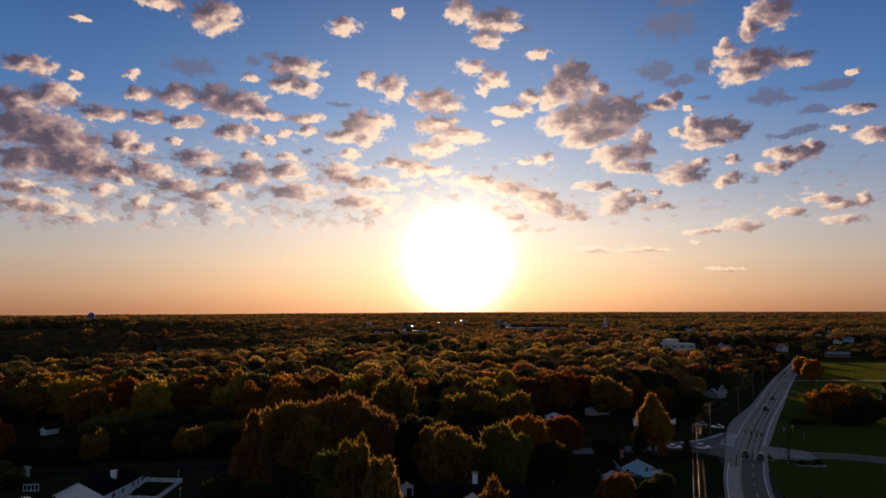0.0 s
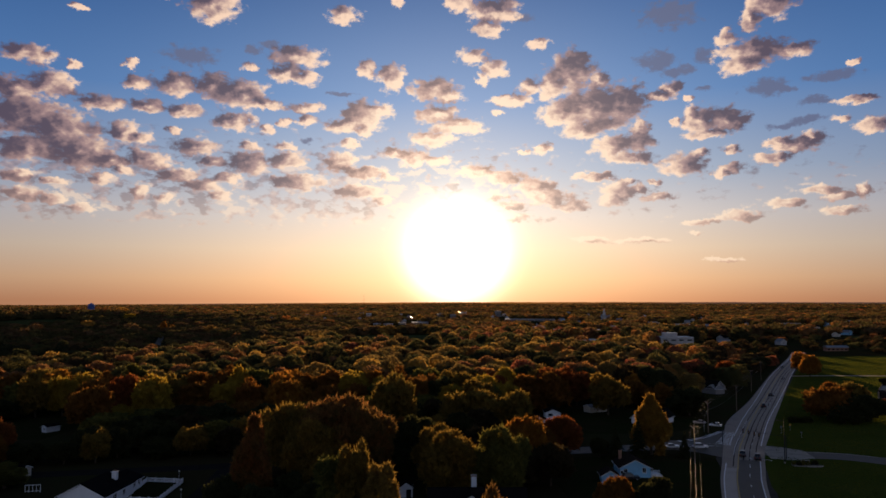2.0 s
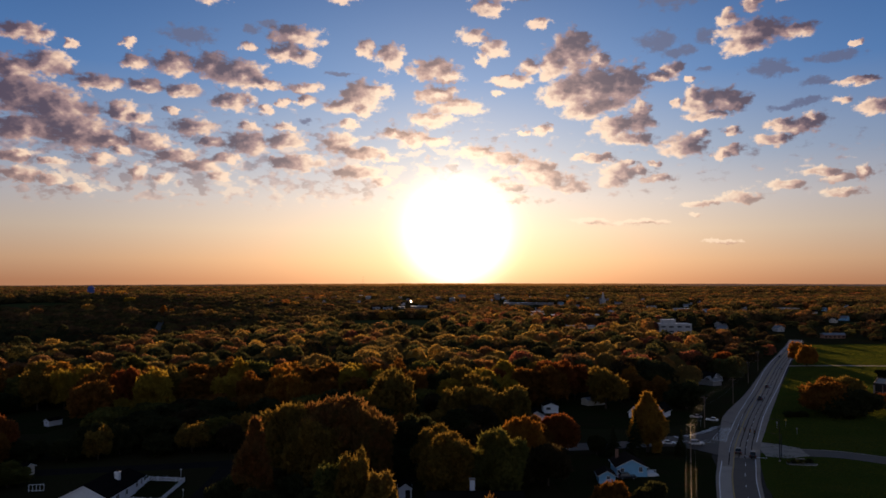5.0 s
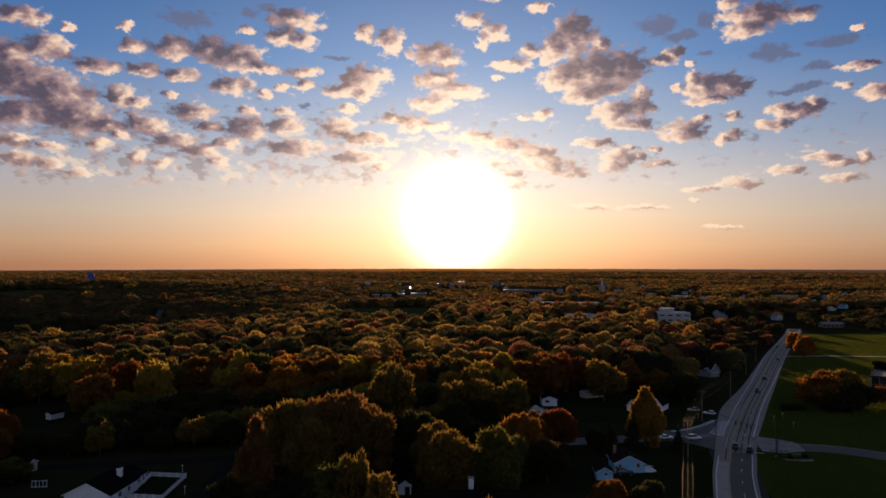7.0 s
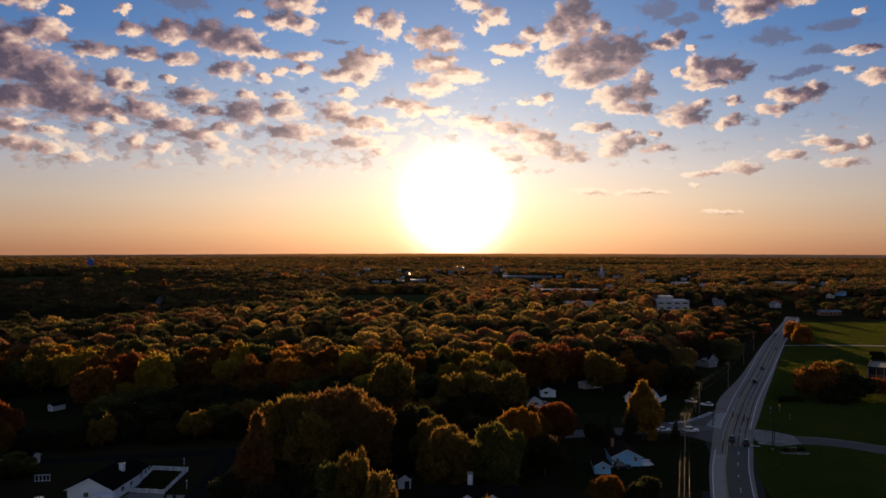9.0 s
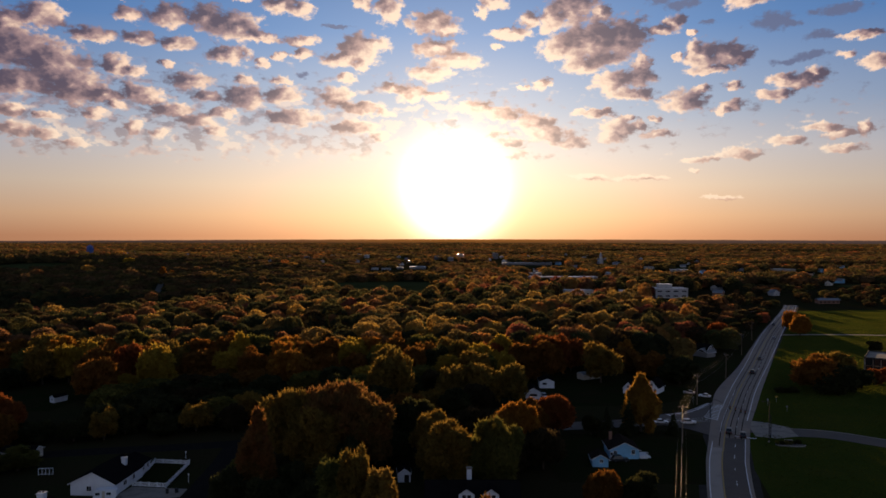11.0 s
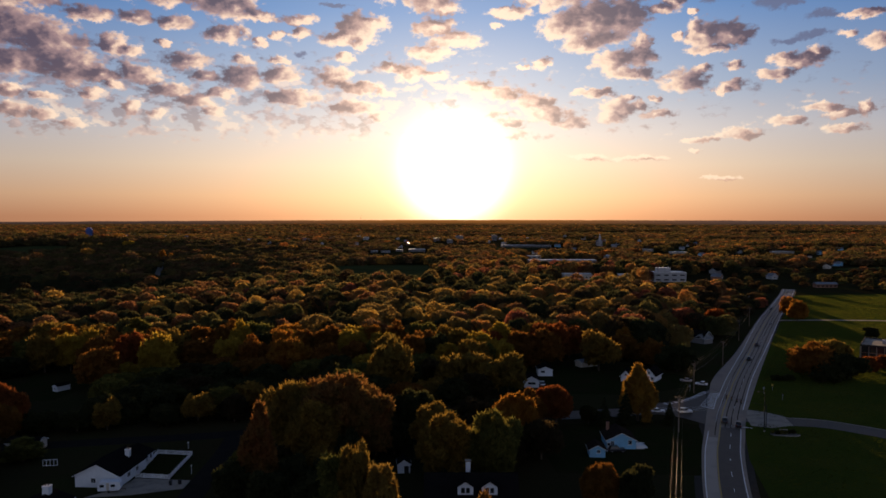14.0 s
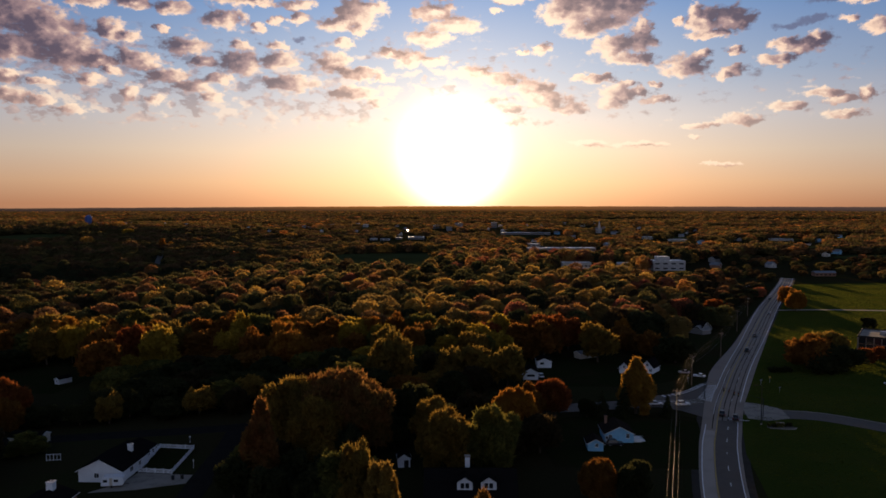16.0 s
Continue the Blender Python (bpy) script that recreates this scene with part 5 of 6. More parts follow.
gable_house(pose(74.2, 292.5, 0, 0, 0, -20), "white gabled house half hidden by a tree", 3.8, 7.0, 2.4, 4.4, SIDING, SHINGLE, [(0, 0, 2.7, 0.7, 0.8, "front")], [])
gable_house(pose(140.5, 384.5, 0, 0, 0, 40), "pale grey house with a steep dark roof", 9.5, 11.0, 3.0, 6.2, WALL_FAR, SHINGLE, [(0, 0, 4.6, 1.1, 1.2, "front"), (-2.6, 0, 1.6, 1.2, 1.2, "front")], [])
gable_house(pose(135.6, 383.0, 0, 0, 0, -60), "pale side garage of a grey house", 6.0, 6.5, 2.6, 4.4, WALL_FAR, ROOF_GREY, [], [], name="garage", category="garage")
gable_house(pose(-145.8, 273.5, 0, 0, 0, -25), "small white outbuilding on a shaded lawn", 2.6, 5.5, 1.9, 2.6, SIDING, SHINGLE, [(0, 0, 1.2, 0.6, 0.6, "front")], [], name="shed", category="shed", over=0.2)
gable_house(pose(238, 566, 0, 0, 0, -20), "pale roadside house among trees", 7.0, 8.5, 2.8, 5.0, FAR_SIDING, ROOF_GREY, [(0, 0, 1.6, 1.2, 1.2, "front")], [])
gable_house(pose(357, 786, rise(357, 786), 0, 0, 15), "far white house beside the road", 7.5, 9.0, 3.4, 6.2, FAR_SIDING, ROOF_GREY, [(0, 0, 1.8, 1.2, 1.4, "front")], [])
gable_house(pose(60.5, 321.5, 0, 0, 0, -62), "long low shed with a pale metal roof", 4.5, 10.0, 2.3, 3.1, CREAM_SIDING, ROOF_GREY, [], [], name="shed", category="shed", over=0.2)
# Low house added over a pale patch of driveway.
gable_house(pose(-113.5, 205.0, 0, 0, 0, 88), "added low house with a dull grey roof beside the lane", 5.0, 9.0, 2.3, 3.3, CREAM_SIDING, SHINGLE, [], [], over=0.3)


# ---- fence, yard things ----
def build_fence(corners, label, height=1.15):
    fence = thing("fence", pose(0, 0, 0), label, "fence")
    for (xa, ya), (xb, yb) in zip(corners, corners[1:]):
        a, b = Vector((xa, ya, 0)), Vector((xb, yb, 0))
        count = max(2, round((b - a).length / 2.3))
        turn = math.degrees(math.atan2(yb - ya, xb - xa))
        for k in range(count):
            p = a.lerp(b, k / count)
            post = part("post", box(-0.09, -0.09, -0.2, 0.09, 0.09, height + 0.12, bevel=0.015), WHITE_PAINT, fence)
            post.matrix_basis = pose(p.x, p.y, 0, 0, 0, turn)
            part("post_cap", rod(bmesh.new(), (0, 0, height + 0.12), (0, 0, height + 0.24), 0.15, 0.02, 4), WHITE_PAINT, post)
        long = (b - a).length
        for z in (0.12, height - 0.14):
            rail = part("rail", box(0, -0.03, z, long, 0.03, z + 0.13), WHITE_PAINT, fence)
            rail.matrix_basis = pose(xa, ya, 0, 0, 0, turn)
        pales = bmesh.new()
        for k in range(int(long / 0.2)):
            block(pales, k * 0.2 + 0.03, -0.012, 0.14, k * 0.2 + 0.15, 0.012, height - 0.02)
        pale = part("pale", pales, WHITE_PAINT, fence)
        pale.matrix_basis = pose(xa, ya, 0, 0, 0, turn)
    return fence


build_fence([(-77.4, 182.1), (-68.5, 180.9), (-69.1, 199.6), (-79.0, 200.8), (-77.6, 184.0)], "white vinyl picket fence round a small lawn")


def camper(m):
    ob = thing("camper_trailer", m, "white camper trailer with dark windows on a patio", "trailer")
    part("body", prism([(-2.6, 0.5), (2.3, 0.5), (2.7, 1.2), (2.5, 2.3), (2.0, 2.6), (-2.2, 2.6), (-2.6, 2.2)], -1.1, 1.1), SIDING, ob)
    for x in (-1.6, 0.9):
        part("window", box(x - 0.5, -1.13, 1.4, x + 0.5, -1.09, 2.0), GLASS, ob, "dark window")
    part("door", box(-0.6, -1.13, 0.6, 0.05, -1.09, 2.35), CREAM_SIDING, ob)
    for y in (-1.0, 1.0):
        part("wheel", rod(bmesh.new(), (-0.1, y - 0.1, 0.34), (-0.1, y + 0.1, 0.34), 0.34, 0.34, 16), RUBBER, ob)
    part("hitch", rod(bmesh.new(), (2.4, 0, 0.5), (3.6, 0, 0.45), 0.06, 0.05), DARK_METAL, ob)
    part("jack", rod(bmesh.new(), (3.4, 0, 0.02), (3.4, 0, 0.7), 0.04, 0.04), DARK_METAL, ob)
    part("roof_vent", box(-0.6, -0.25, 2.6, -0.1, 0.25, 2.75, bevel=0.03), WHITE_PAINT, ob)
    return ob


camper(pose(-79.6, 172.6, 0.06, 0, 0, 8))


def trash_bin(m):
    ob = thing("trash_bin", m, "dark wheeled trash bin standing on the patio edge", "trash bin", "trash bins")
    part("body", prism([(-0.28, 0.1), (0.28, 0.1), (0.34, 1.05), (-0.34, 1.05)], -0.3, 0.3), DARK_METAL, ob)
    part("lid", box(-0.37, -0.35, 1.05, 0.37, 0.35, 1.13, bevel=0.03), DARK_METAL, ob)
    for x in (-0.26, 0.26):
        part("wheel", rod(bmesh.new(), (x - 0.04, 0.3, 0.13), (x + 0.04, 0.3, 0.13), 0.13, 0.13, 12), RUBBER, ob)


for x, y, turn in ((-66.6, 176.6, 10), (-64.6, 177.3, -8)):
    trash_bin(pose(x, y, 0.06, 0, 0, turn))


def swing_frame(m):
    ob = thing("swing_set", m, "white metal swing frame on the grass", "swing")
    for x in (-1.3, 1.3):
        for y in (-0.9, 0.9):
            part("leg", rod(bmesh.new(), (x, y, 0), (x, 0, 2.3), 0.05, 0.05), WHITE_PAINT, ob)
    part("top_bar", rod(bmesh.new(), (-1.4, 0, 2.3), (1.4, 0, 2.3), 0.05, 0.05), WHITE_PAINT, ob)
    part("seat", box(-0.4, -0.12, 0.5, 0.4, 0.12, 0.56), DARK_METAL, ob)
    for x in (-0.35, 0.35):
        part("chain", rod(bmesh.new(), (x, 0, 0.55), (x, 0, 2.3), 0.02, 0.02, 5), METAL, ob)


swing_frame(pose(-37.5, 161.0, 0, 0, 0, 15))


# Frame added in place of a low white wall with dark windows.
def added_frame(m):
    ob = thing("garden_arch", m, "added white post-and-rail frame", "trellis")
    for k in range(5):
        part("post", box(k * 0.9 - 0.05, -0.05, 0, k * 0.9 + 0.05, 0.05, 1.7), WHITE_PAINT, ob)
    part("top_rail", box(-0.05, -0.06, 1.7, 3.65, 0.06, 1.82), WHITE_PAINT, ob)
    part("bottom_rail", box(-0.05, -0.04, 0.2, 3.65, 0.04, 0.3), WHITE_PAINT, ob)


added_frame(pose(-105.3, 190.2, 0, 0, 0, 8))


def lamp_post(m, height, label):
    ob = thing("lamp_post", m, label, "lamp post")
    part("pole", rod(bmesh.new(), (0, 0, 0), (0, 0, height), 0.06, 0.04), WHITE_PAINT, ob)
    part("lantern", box(-0.17, -0.17, height, 0.17, 0.17, height + 0.4, bevel=0.03), CLEAR_LENS, ob)
    part("cap", rod(bmesh.new(), (0, 0, height + 0.4), (0, 0, height + 0.6), 0.24, 0.03, 4), DARK_METAL, ob)


lamp_post(pose(-64.3, 185.0, 0), 1.9, "short white yard lamp post beside the lane")
lamp_post(pose(-72.0, 205.0, 0), 1.7, "white yard lamp post beside the street")


# ---- vehicles ----
def car(m, paint, label, kind="sedan"):
    """A car, its nose towards +y."""
    ob = thing("car" if kind != "truck" else "box_truck", m, label, "car" if kind != "truck" else "truck", "vehicles")
    long, wide, tall, waist = {"sedan": (4.6, 1.8, 1.45, 0.85), "suv": (4.8, 1.9, 1.75, 1.0), "truck": (8.5, 2.4, 3.3, 1.2)}[kind]
    h, w = long / 2, wide / 2
    body = bmesh.new()
    block(body, -w, -h, 0.28, w, h, waist, bevel=0.16)
    part("body", body, PAINTS[paint], ob)
    if kind == "truck":
        part("cargo_box", box(-w, -h, 0.9, w, h - 2.4, tall, bevel=0.05), PAINTS[paint], ob)
        part("cabin", box(-w + 0.1, h - 2.2, 0.9, w - 0.1, h - 0.5, 2.4, bevel=0.2), PAINTS[paint], ob)
        part("windscreen", box(-w + 0.25, h - 0.56, 1.5, w - 0.25, h - 0.46, 2.2), GLASS, ob)
    else:
        back = -h + (0.25 if kind == "suv" else 0.75)
        cabin = bmesh.new()
        block(cabin, -w + 0.1, back, waist - 0.02, w - 0.1, h * 0.38, tall)
        for v in cabin.verts:
            if v.co.z > waist + 0.1:
                v.co.x *= 0.80
                v.co.y += 0.45 if v.co.y < 0 else -0.6
        part("cabin", cabin, GLASS, ob, "dark cabin glass")
        roof = box(-w * 0.74, back + 0.5, tall - 0.03, w * 0.74, h * 0.38 - 0.65, tall + 0.04, bevel=0.03)
        part("roof", roof, PAINTS[paint], ob)
    for x in (-w + 0.08, w - 0.08):
        for y in (-h * 0.62, h * 0.62):
            wheel = part("wheel", rod(bmesh.new(), (x - 0.11, y, 0.33), (x + 0.11, y, 0.33), 0.33, 0.33, 16), RUBBER, ob)
            part("rim", rod(bmesh.new(), (x - 0.12, y, 0.33), (x + 0.12, y, 0.33), 0.2, 0.2, 10), METAL, wheel)
        part("headlight", box(x * 0.86 - 0.18, h - 0.06, 0.6, x * 0.86 + 0.18, h + 0.02, 0.78), CLEAR_LENS, ob)
        part("tail_light", box(x * 0.86 - 0.18, -h - 0.02, 0.62, x * 0.86 + 0.18, -h + 0.06, 0.82), RED_LENS, ob)
    for y, s in ((h, 1), (-h, -1)):
        part("bumper", box(-w * 0.94, y - 0.12, 0.3, w * 0.94, y + 0.06, 0.52, bevel=0.03), DARK_METAL, ob)
    return ob


def on_road(dist_y, off, away=True):
    """A place on the main road at a given y, off metres to the right of its middle."""
    i = min(range(1, len(ROAD) - 1), key=lambda k: abs(ROAD[k].y - dist_y))
    t = (ROAD[i + 1] - ROAD[i - 1]).normalized()
    p = ROAD[i] + Vector((t.y, -t.x)) * off
    return pose(p.x, p.y, 0.075, 0, 0, math.degrees(math.atan2(-t.x, t.y)) + (0 if away else 180))


car(pose(91.6, 233.4, 0.075, 0, 0, -22.6), "dark_grey", "dark grey car waiting at the junction", "suv")
car(pose(94.2, 228.8, 0.075, 0, 0, -22.6), "black", "black pickup waiting at the stop line", "suv")
car(on_road(337, 0.2), "black", "black car on the main road", "suv")
car(on_road(375, 0.3), "dark_grey", "dark grey car on the main road")
car(on_road(452, 2.4), "silver", "silver car on the main road")
car(on_road(520, -3.0, False), "black", "black car coming down the main road")
car(pose(82.4, 244.6, 0.065, 0, 0, -86), "white", "white car waiting on the side road", "suv")
car(pose(73.4, 245.2, 0.065, 0, 0, -88), "white", "white car behind another on the side road")
car(pose(102.6, 286.2, 0, 0, 0, 60), "white", "white car parked beside trees")
car(pose(98.6, 292.5, 0, 0, 0, 70), "silver", "silver car parked beside trees")
car(pose(39.5, 285.5, 0.03, 0, 0, 5), "white", "white car parked beside a garage", "suv")
car(pose(49.5, 203.2, 0.04, 0, 0, -88), "black", "black car parked before the pale blue house", "suv")
car(pose(170, 272, 0.04, 0, 0, 15), "white", "white car parked below an autumn tree")
car(pose(176, 277, 0.04, 0, 0, 20), "silver", "silver car parked below an autumn tree")
car(pose(187, 318, 0.04, 0, 0, 20), "white", "white car parked beside the office building")
car(pose(193, 322, 0.04, 0, 0, 20), "red", "red car parked beside the office building")


# ---- wires, poles and signals ----
def wire(parent, a, b, sag, radius=0.014, name="wire", material=None):
    """A hanging wire from a to b."""
    a, b = Vector(a), Vector(b)
    curve = bpy.data.curves.new(name, "CURVE")
    curve.dimensions, curve.bevel_depth, curve.bevel_resolution = "3D", radius, 1
    line = curve.splines.new("POLY")
    line.points.add(12)
    for i, p in enumerate(line.points):
        t = i / 12
        q = a.lerp(b, t)
        p.co = (q.x, q.y, q.z - sag * 4 * t * (1 - t), 1)
    probe = bpy.data.objects.new(name, curve)
    data = bpy.data.meshes.new_from_object(probe)
    bpy.data.objects.remove(probe)
    data.materials.clear()
    data.materials.append(material or WIRE)
    ob = new(name, data)
    ob.parent = parent
    return ob


def utility_pole(x, y, height=12.0, turn=0):
    ob = thing("utility_pole", pose(x, y, 0, 0, 0, turn), "weathered wooden utility pole with a crossarm", "utility pole", "utility poles")
    part("pole", rod(bmesh.new(), (0, 0, -0.5), (0, 0, height), 0.19, 0.13, 10), WOOD_POLE, ob)
    part("crossarm", box(-1.25, -0.07, height - 0.6, 1.25, 0.07, height - 0.45), WOOD_POLE, ob)
    for dx in (-1.1, 0.0, 1.1):
        part("insulator", rod(bmesh.new(), (dx, 0, height - 0.45), (dx, 0, height - 0.2), 0.06, 0.05), GLASS, ob)
    part("brace", rod(bmesh.new(), (-0.8, 0.08, height - 0.6), (0, 0.08, height - 1.4), 0.03, 0.03, 5), METAL, ob)
    part("brace", rod(bmesh.new(), (0.8, 0.08, height - 0.6), (0, 0.08, height - 1.4), 0.03, 0.03, 5), METAL, ob)
    part("transformer", rod(bmesh.new(), (0.32, 0, height - 2.6), (0.32, 0, height - 1.7), 0.25, 0.25, 12), DARK_METAL, ob)
    return ob


POLES = [(36, 110), (73, 222), (95.2, 273.4), (125, 323), (159.5, 391), (188, 446)]
for i, (x, y) in enumerate(POLES):
    utility_pole(x, y, 11.5, -12 if y < 240 else -28)
for i, ((xa, ya), (xb, yb)) in enumerate(zip(POLES, POLES[1:])):
    span = thing("power_line", pose(0, 0, 0), "thin overhead power lines catching the low sun", "power line", "power lines")
    for d in (-1.1, 0.0, 1.1):
        wire(span, (xa + d, ya, 11.4), (xb + d, yb, 11.4), 0.9 if i else 1.4)
    wire(span, (xa, ya, 8.2), (xb, yb, 8.2), 0.9, 0.03)


def traffic_signals():
    ob = thing("traffic_signals", pose(0, 0, 0), "dark traffic signals hanging on a wire over the junction", "traffic light")
    a, b = (92.7, 253.0), (102.2, 227.2)
    for x, y in (a, b):
        part("mast", rod(bmesh.new(), (x, y, 0), (x, y, 7.3), 0.13, 0.11, 10), DARK_METAL, ob)
    wire(ob, (*a, 7.1), (*b, 7.1), 0.7, 0.04, "span_wire", DARK_METAL)
    for t in (0.35, 0.44, 0.53, 0.60):
        x, y = a[0] + (b[0] - a[0]) * t, a[1] + (b[1] - a[1]) * t
        z = 7.1 - 0.7 * 4 * t * (1 - t)
        head = part("signal_head", box(x - 0.2, y - 0.2, z - 1.35, x + 0.2, y + 0.2, z - 0.2, bevel=0.04), DARK_METAL, ob)
        for k, m in enumerate((RED_LENS, LINE_YELLOW, GLASS)):
            part("lens", rod(bmesh.new(), (x, y - 0.24, z - 0.4 - 0.36 * k), (x, y - 0.19, z - 0.4 - 0.36 * k), 0.13, 0.13, 12), m, head)
        part("hanger", rod(bmesh.new(), (x, y, z - 0.25), (x, y, z), 0.03, 0.03, 5), DARK_METAL, head)


traffic_signals()


def street_lamp(x, y, height, turn):
    ob = thing("street_lamp", pose(x, y, 0, 0, 0, turn), "tall dark street lamp beside the drive", "street lamp")
    part("pole", rod(bmesh.new(), (0, 0, 0), (0, 0, height), 0.16, 0.09, 10), DARK_METAL, ob)
    part("base", rod(bmesh.new(), (0, 0, 0), (0, 0, 0.5), 0.3, 0.24, 10), CONCRETE, ob)
    part("arm", rod(bmesh.new(), (0, 0, height - 0.2), (-2.2, 0, height + 0.2), 0.06, 0.05), DARK_METAL, ob)
    part("luminaire", box(-3.0, -0.18, height + 0.1, -2.1, 0.18, height + 0.28, bevel=0.05), DARK_METAL, ob)


street_lamp(99.8, 223.0, 12.5, 20)


def road_sign(x, y, z, w, h, turn, material, label):
    ob = thing("road_sign", pose(x, y, 0, 0, 0, turn), label, "road sign", "road signs")
    part("post", rod(bmesh.new(), (0, 0.06, 0), (0, 0.06, z), 0.05, 0.05), METAL, ob)
    part("panel", box(-w / 2, -0.03, z - h / 2, w / 2, 0.03, z + h / 2, bevel=0.01), material, ob)


road_sign(121.0, 272.0, 2.2, 0.6, 0.75, -10, SIGN_BACK, "small grey-backed road sign on a steel post")
road_sign(126.5, 277.0, 2.2, 0.7, 0.7, -10, LINE_YELLOW, "small yellow road sign on a steel post")
road_sign(123.5, 262.0, 2.0, 0.5, 0.5, -10, SIGN_BACK, "small grey-backed road sign on a steel post")
road_sign(94.5, 275.5, 2.2, 0.5, 0.6, -10, SIGN_BACK, "small grey-backed road sign on a steel post")

def entrance_sign():
    ob = thing("entrance_sign", pose(104.6, 220.6, 0, 0, 0, -8), "low dark stone entrance sign in a planted bed", "sign")
    part("bed", slab([(-4.2, -1.6), (3.4, -1.9), (4.4, -0.4), (3.6, 1.3), (-3.4, 1.5)], 0.16, 0.18), GRAVEL, ob)
    part("wall", box(-1.2, -0.25, 0, 1.2, 0.25, 1.5, bevel=0.05), CONCRETE, ob, "pale stone sign block")
    part("panel", box(-1.0, -0.3, 0.5, 1.0, -0.24, 1.3), DARK_METAL, ob)
    part("edging", ribbon(smooth_path([(-3.6, -1.9), (0, -2.3), (3.4, -2.1), (4.6, -0.6)], 0.6), -0.1, 0.1, 0.24, 0.2), CONCRETE, ob)


entrance_sign()


def shrub(x, y, size, hue, seed):
    key = ("shrub", hue, seed % 3)
    m = pose(x, y, 0.0, 0, 0, seed * 47 % 360) @ Matrix.Diagonal((size, size, size, 1))
    if key in PROTOS:
        return copy_thing(PROTOS[key], m @ unscale(PROTOS[key]))
    ob = thing("shrub", m, "low %s rounded shrub" % hue.replace("_", " "), "shrub", "shrubs")
    part("stem", rod(bmesh.new(), (0, 0, -0.1), (0, 0, 0.5), 0.05, 0.03, 6), BARK, ob)
    leaf = new("leaves", crown_data("leaves", LEAF[hue], 300 + seed, 320, 0.16, radius=0.6, height=1.0, base=0.05, lobes=7))
    leaf.parent = ob
    PROTOS[key] = ob
    return ob


rng_s = random.Random(21)
for k in range(12):
    shrub(134.8 + k * 0.72, 294.2 + rng_s.uniform(-0.5, 0.5) + k * 0.08, rng_s.uniform(1.4, 2.0), "dark_green", k)
for k in range(6):
    shrub(101.4 + k * 1.25, 220.8 + rng_s.uniform(-0.6, 0.6), rng_s.uniform(0.8, 1.2), rng_s.choice(("dark_green", "green")), k)


def office():
    """Two-storey office: dark glass bays between pale piers, white flat roof."""
    ob = thing("office_building", pose(195.1, 338.2, 0, 0, 0, -34), "dark glass office building with pale piers and a pale flat roof", "office")
    w, d, h = 38.0, 24.0, 7.3
    part("wall", box(0, 0, -0.3, w, d, h - 0.6), WALL_BRICK, ob, "dark brick core")
    part("plinth", box(-0.15, -0.2, -0.2, w + 0.15, d + 0.2, 0.6), DARK_METAL, ob)
    part("roof", box(-0.3, -0.3, h - 0.6, w + 0.3, d + 0.3, h - 0.3), CONCRETE, ob, "pale grey gravel roof")
    for a in ((-0.4, -0.4, w + 0.4, 0.0), (-0.4, d, w + 0.4, d + 0.4), (-0.4, 0.0, 0.0, d), (w, 0.0, w + 0.4, d)):
        part("parapet", box(a[0], a[1], h - 0.7, a[2], a[3], h + 0.15, bevel=0.03), DARK_METAL, ob)
    n = 12
    for k in range(n + 1):
        x = w * k / n
        part("pier", box(x - 0.12, -0.55, 0.6, x + 0.12, -0.02, h - 0.72, bevel=0.03), CONCRETE, ob, "slim pale concrete pier")
    for k in range(n):
        x0, x1 = w * k / n + 0.2, w * (k + 1) / n - 0.2
        for z0, z1 in ((0.7, 3.5), (3.75, h - 0.75)):
            part("window", box(x0, -0.12, z0, x1, -0.01, z1), GLASS, ob, "tall dark glass bay")
    for k in range(8):
        y0 = d * k / 8
        part("pier", box(-0.5, y0 - 0.16, 0, -0.02, y0 + 0.16, h - 0.72, bevel=0.03), CONCRETE, ob, "slim pale concrete pier")
        for z0, z1 in ((0.7, 3.5), (3.75, h - 0.75)):
            part("window", box(-0.1, y0 + 0.2, z0, -0.01, y0 + d / 8 - 0.2, z1), GLASS, ob, "tall dark glass bay")
    part("roof_unit", box(8, 9, h - 0.3, 12, 13, h + 1.3, bevel=0.1), METAL, ob)
    part("roof_unit", box(20, 8, h - 0.3, 23, 12, h + 1.1, bevel=0.1), METAL, ob)


office()


# ---- distance ----
def flat_block(x, y, w, d, h, label, wall, roof, windows=0, storeys=1, turn=0.0, pitched=0.0, name="commercial_building", category="building"):
    """A far building with parapet or low gable, storeys of windows and roof units."""
    ob = thing(name, pose(x, y, rise(x, y), 0, 0, turn), label, category, "distant buildings")
    part("wall", box(-w / 2, 0, -1, w / 2, d, h), wall, ob)
    if pitched:
        for s in (-1, 1):
            part("roof_slope", prism_x(w, d, h, pitched, s), roof, ob)
    else:
        part("roof", box(-w / 2 - 0.3, -0.3, h, w / 2 + 0.3, d + 0.3, h + 0.35), roof, ob)
        part("coping", box(-w / 2 - 0.4, d + 0.3, h - 0.4, w / 2 + 0.4, d + 0.7, h + 0.7), wall, ob)
        for k in range(max(1, int(w / 25))):
            part("roof_unit", box(-w / 2 + w * (k + 0.4) / max(1, int(w / 25)), d * 0.4, h + 0.35, -w / 2 + w * (k + 0.4) / max(1, int(w / 25)) + 2.6, d * 0.4 + 2.4, h + 1.8, bevel=0.1), WALL_FAR, ob)
    for s in range(storeys):
        z = h * (s + 0.45) / storeys
        for k in range(windows):
            wx = -w / 2 + w * (k + 0.5) / windows
            part("window", box(wx - w / windows * 0.28, -0.08, z - 0.6, wx + w / windows * 0.28, 0.02, z + 0.7), GLASS, ob)
    return ob


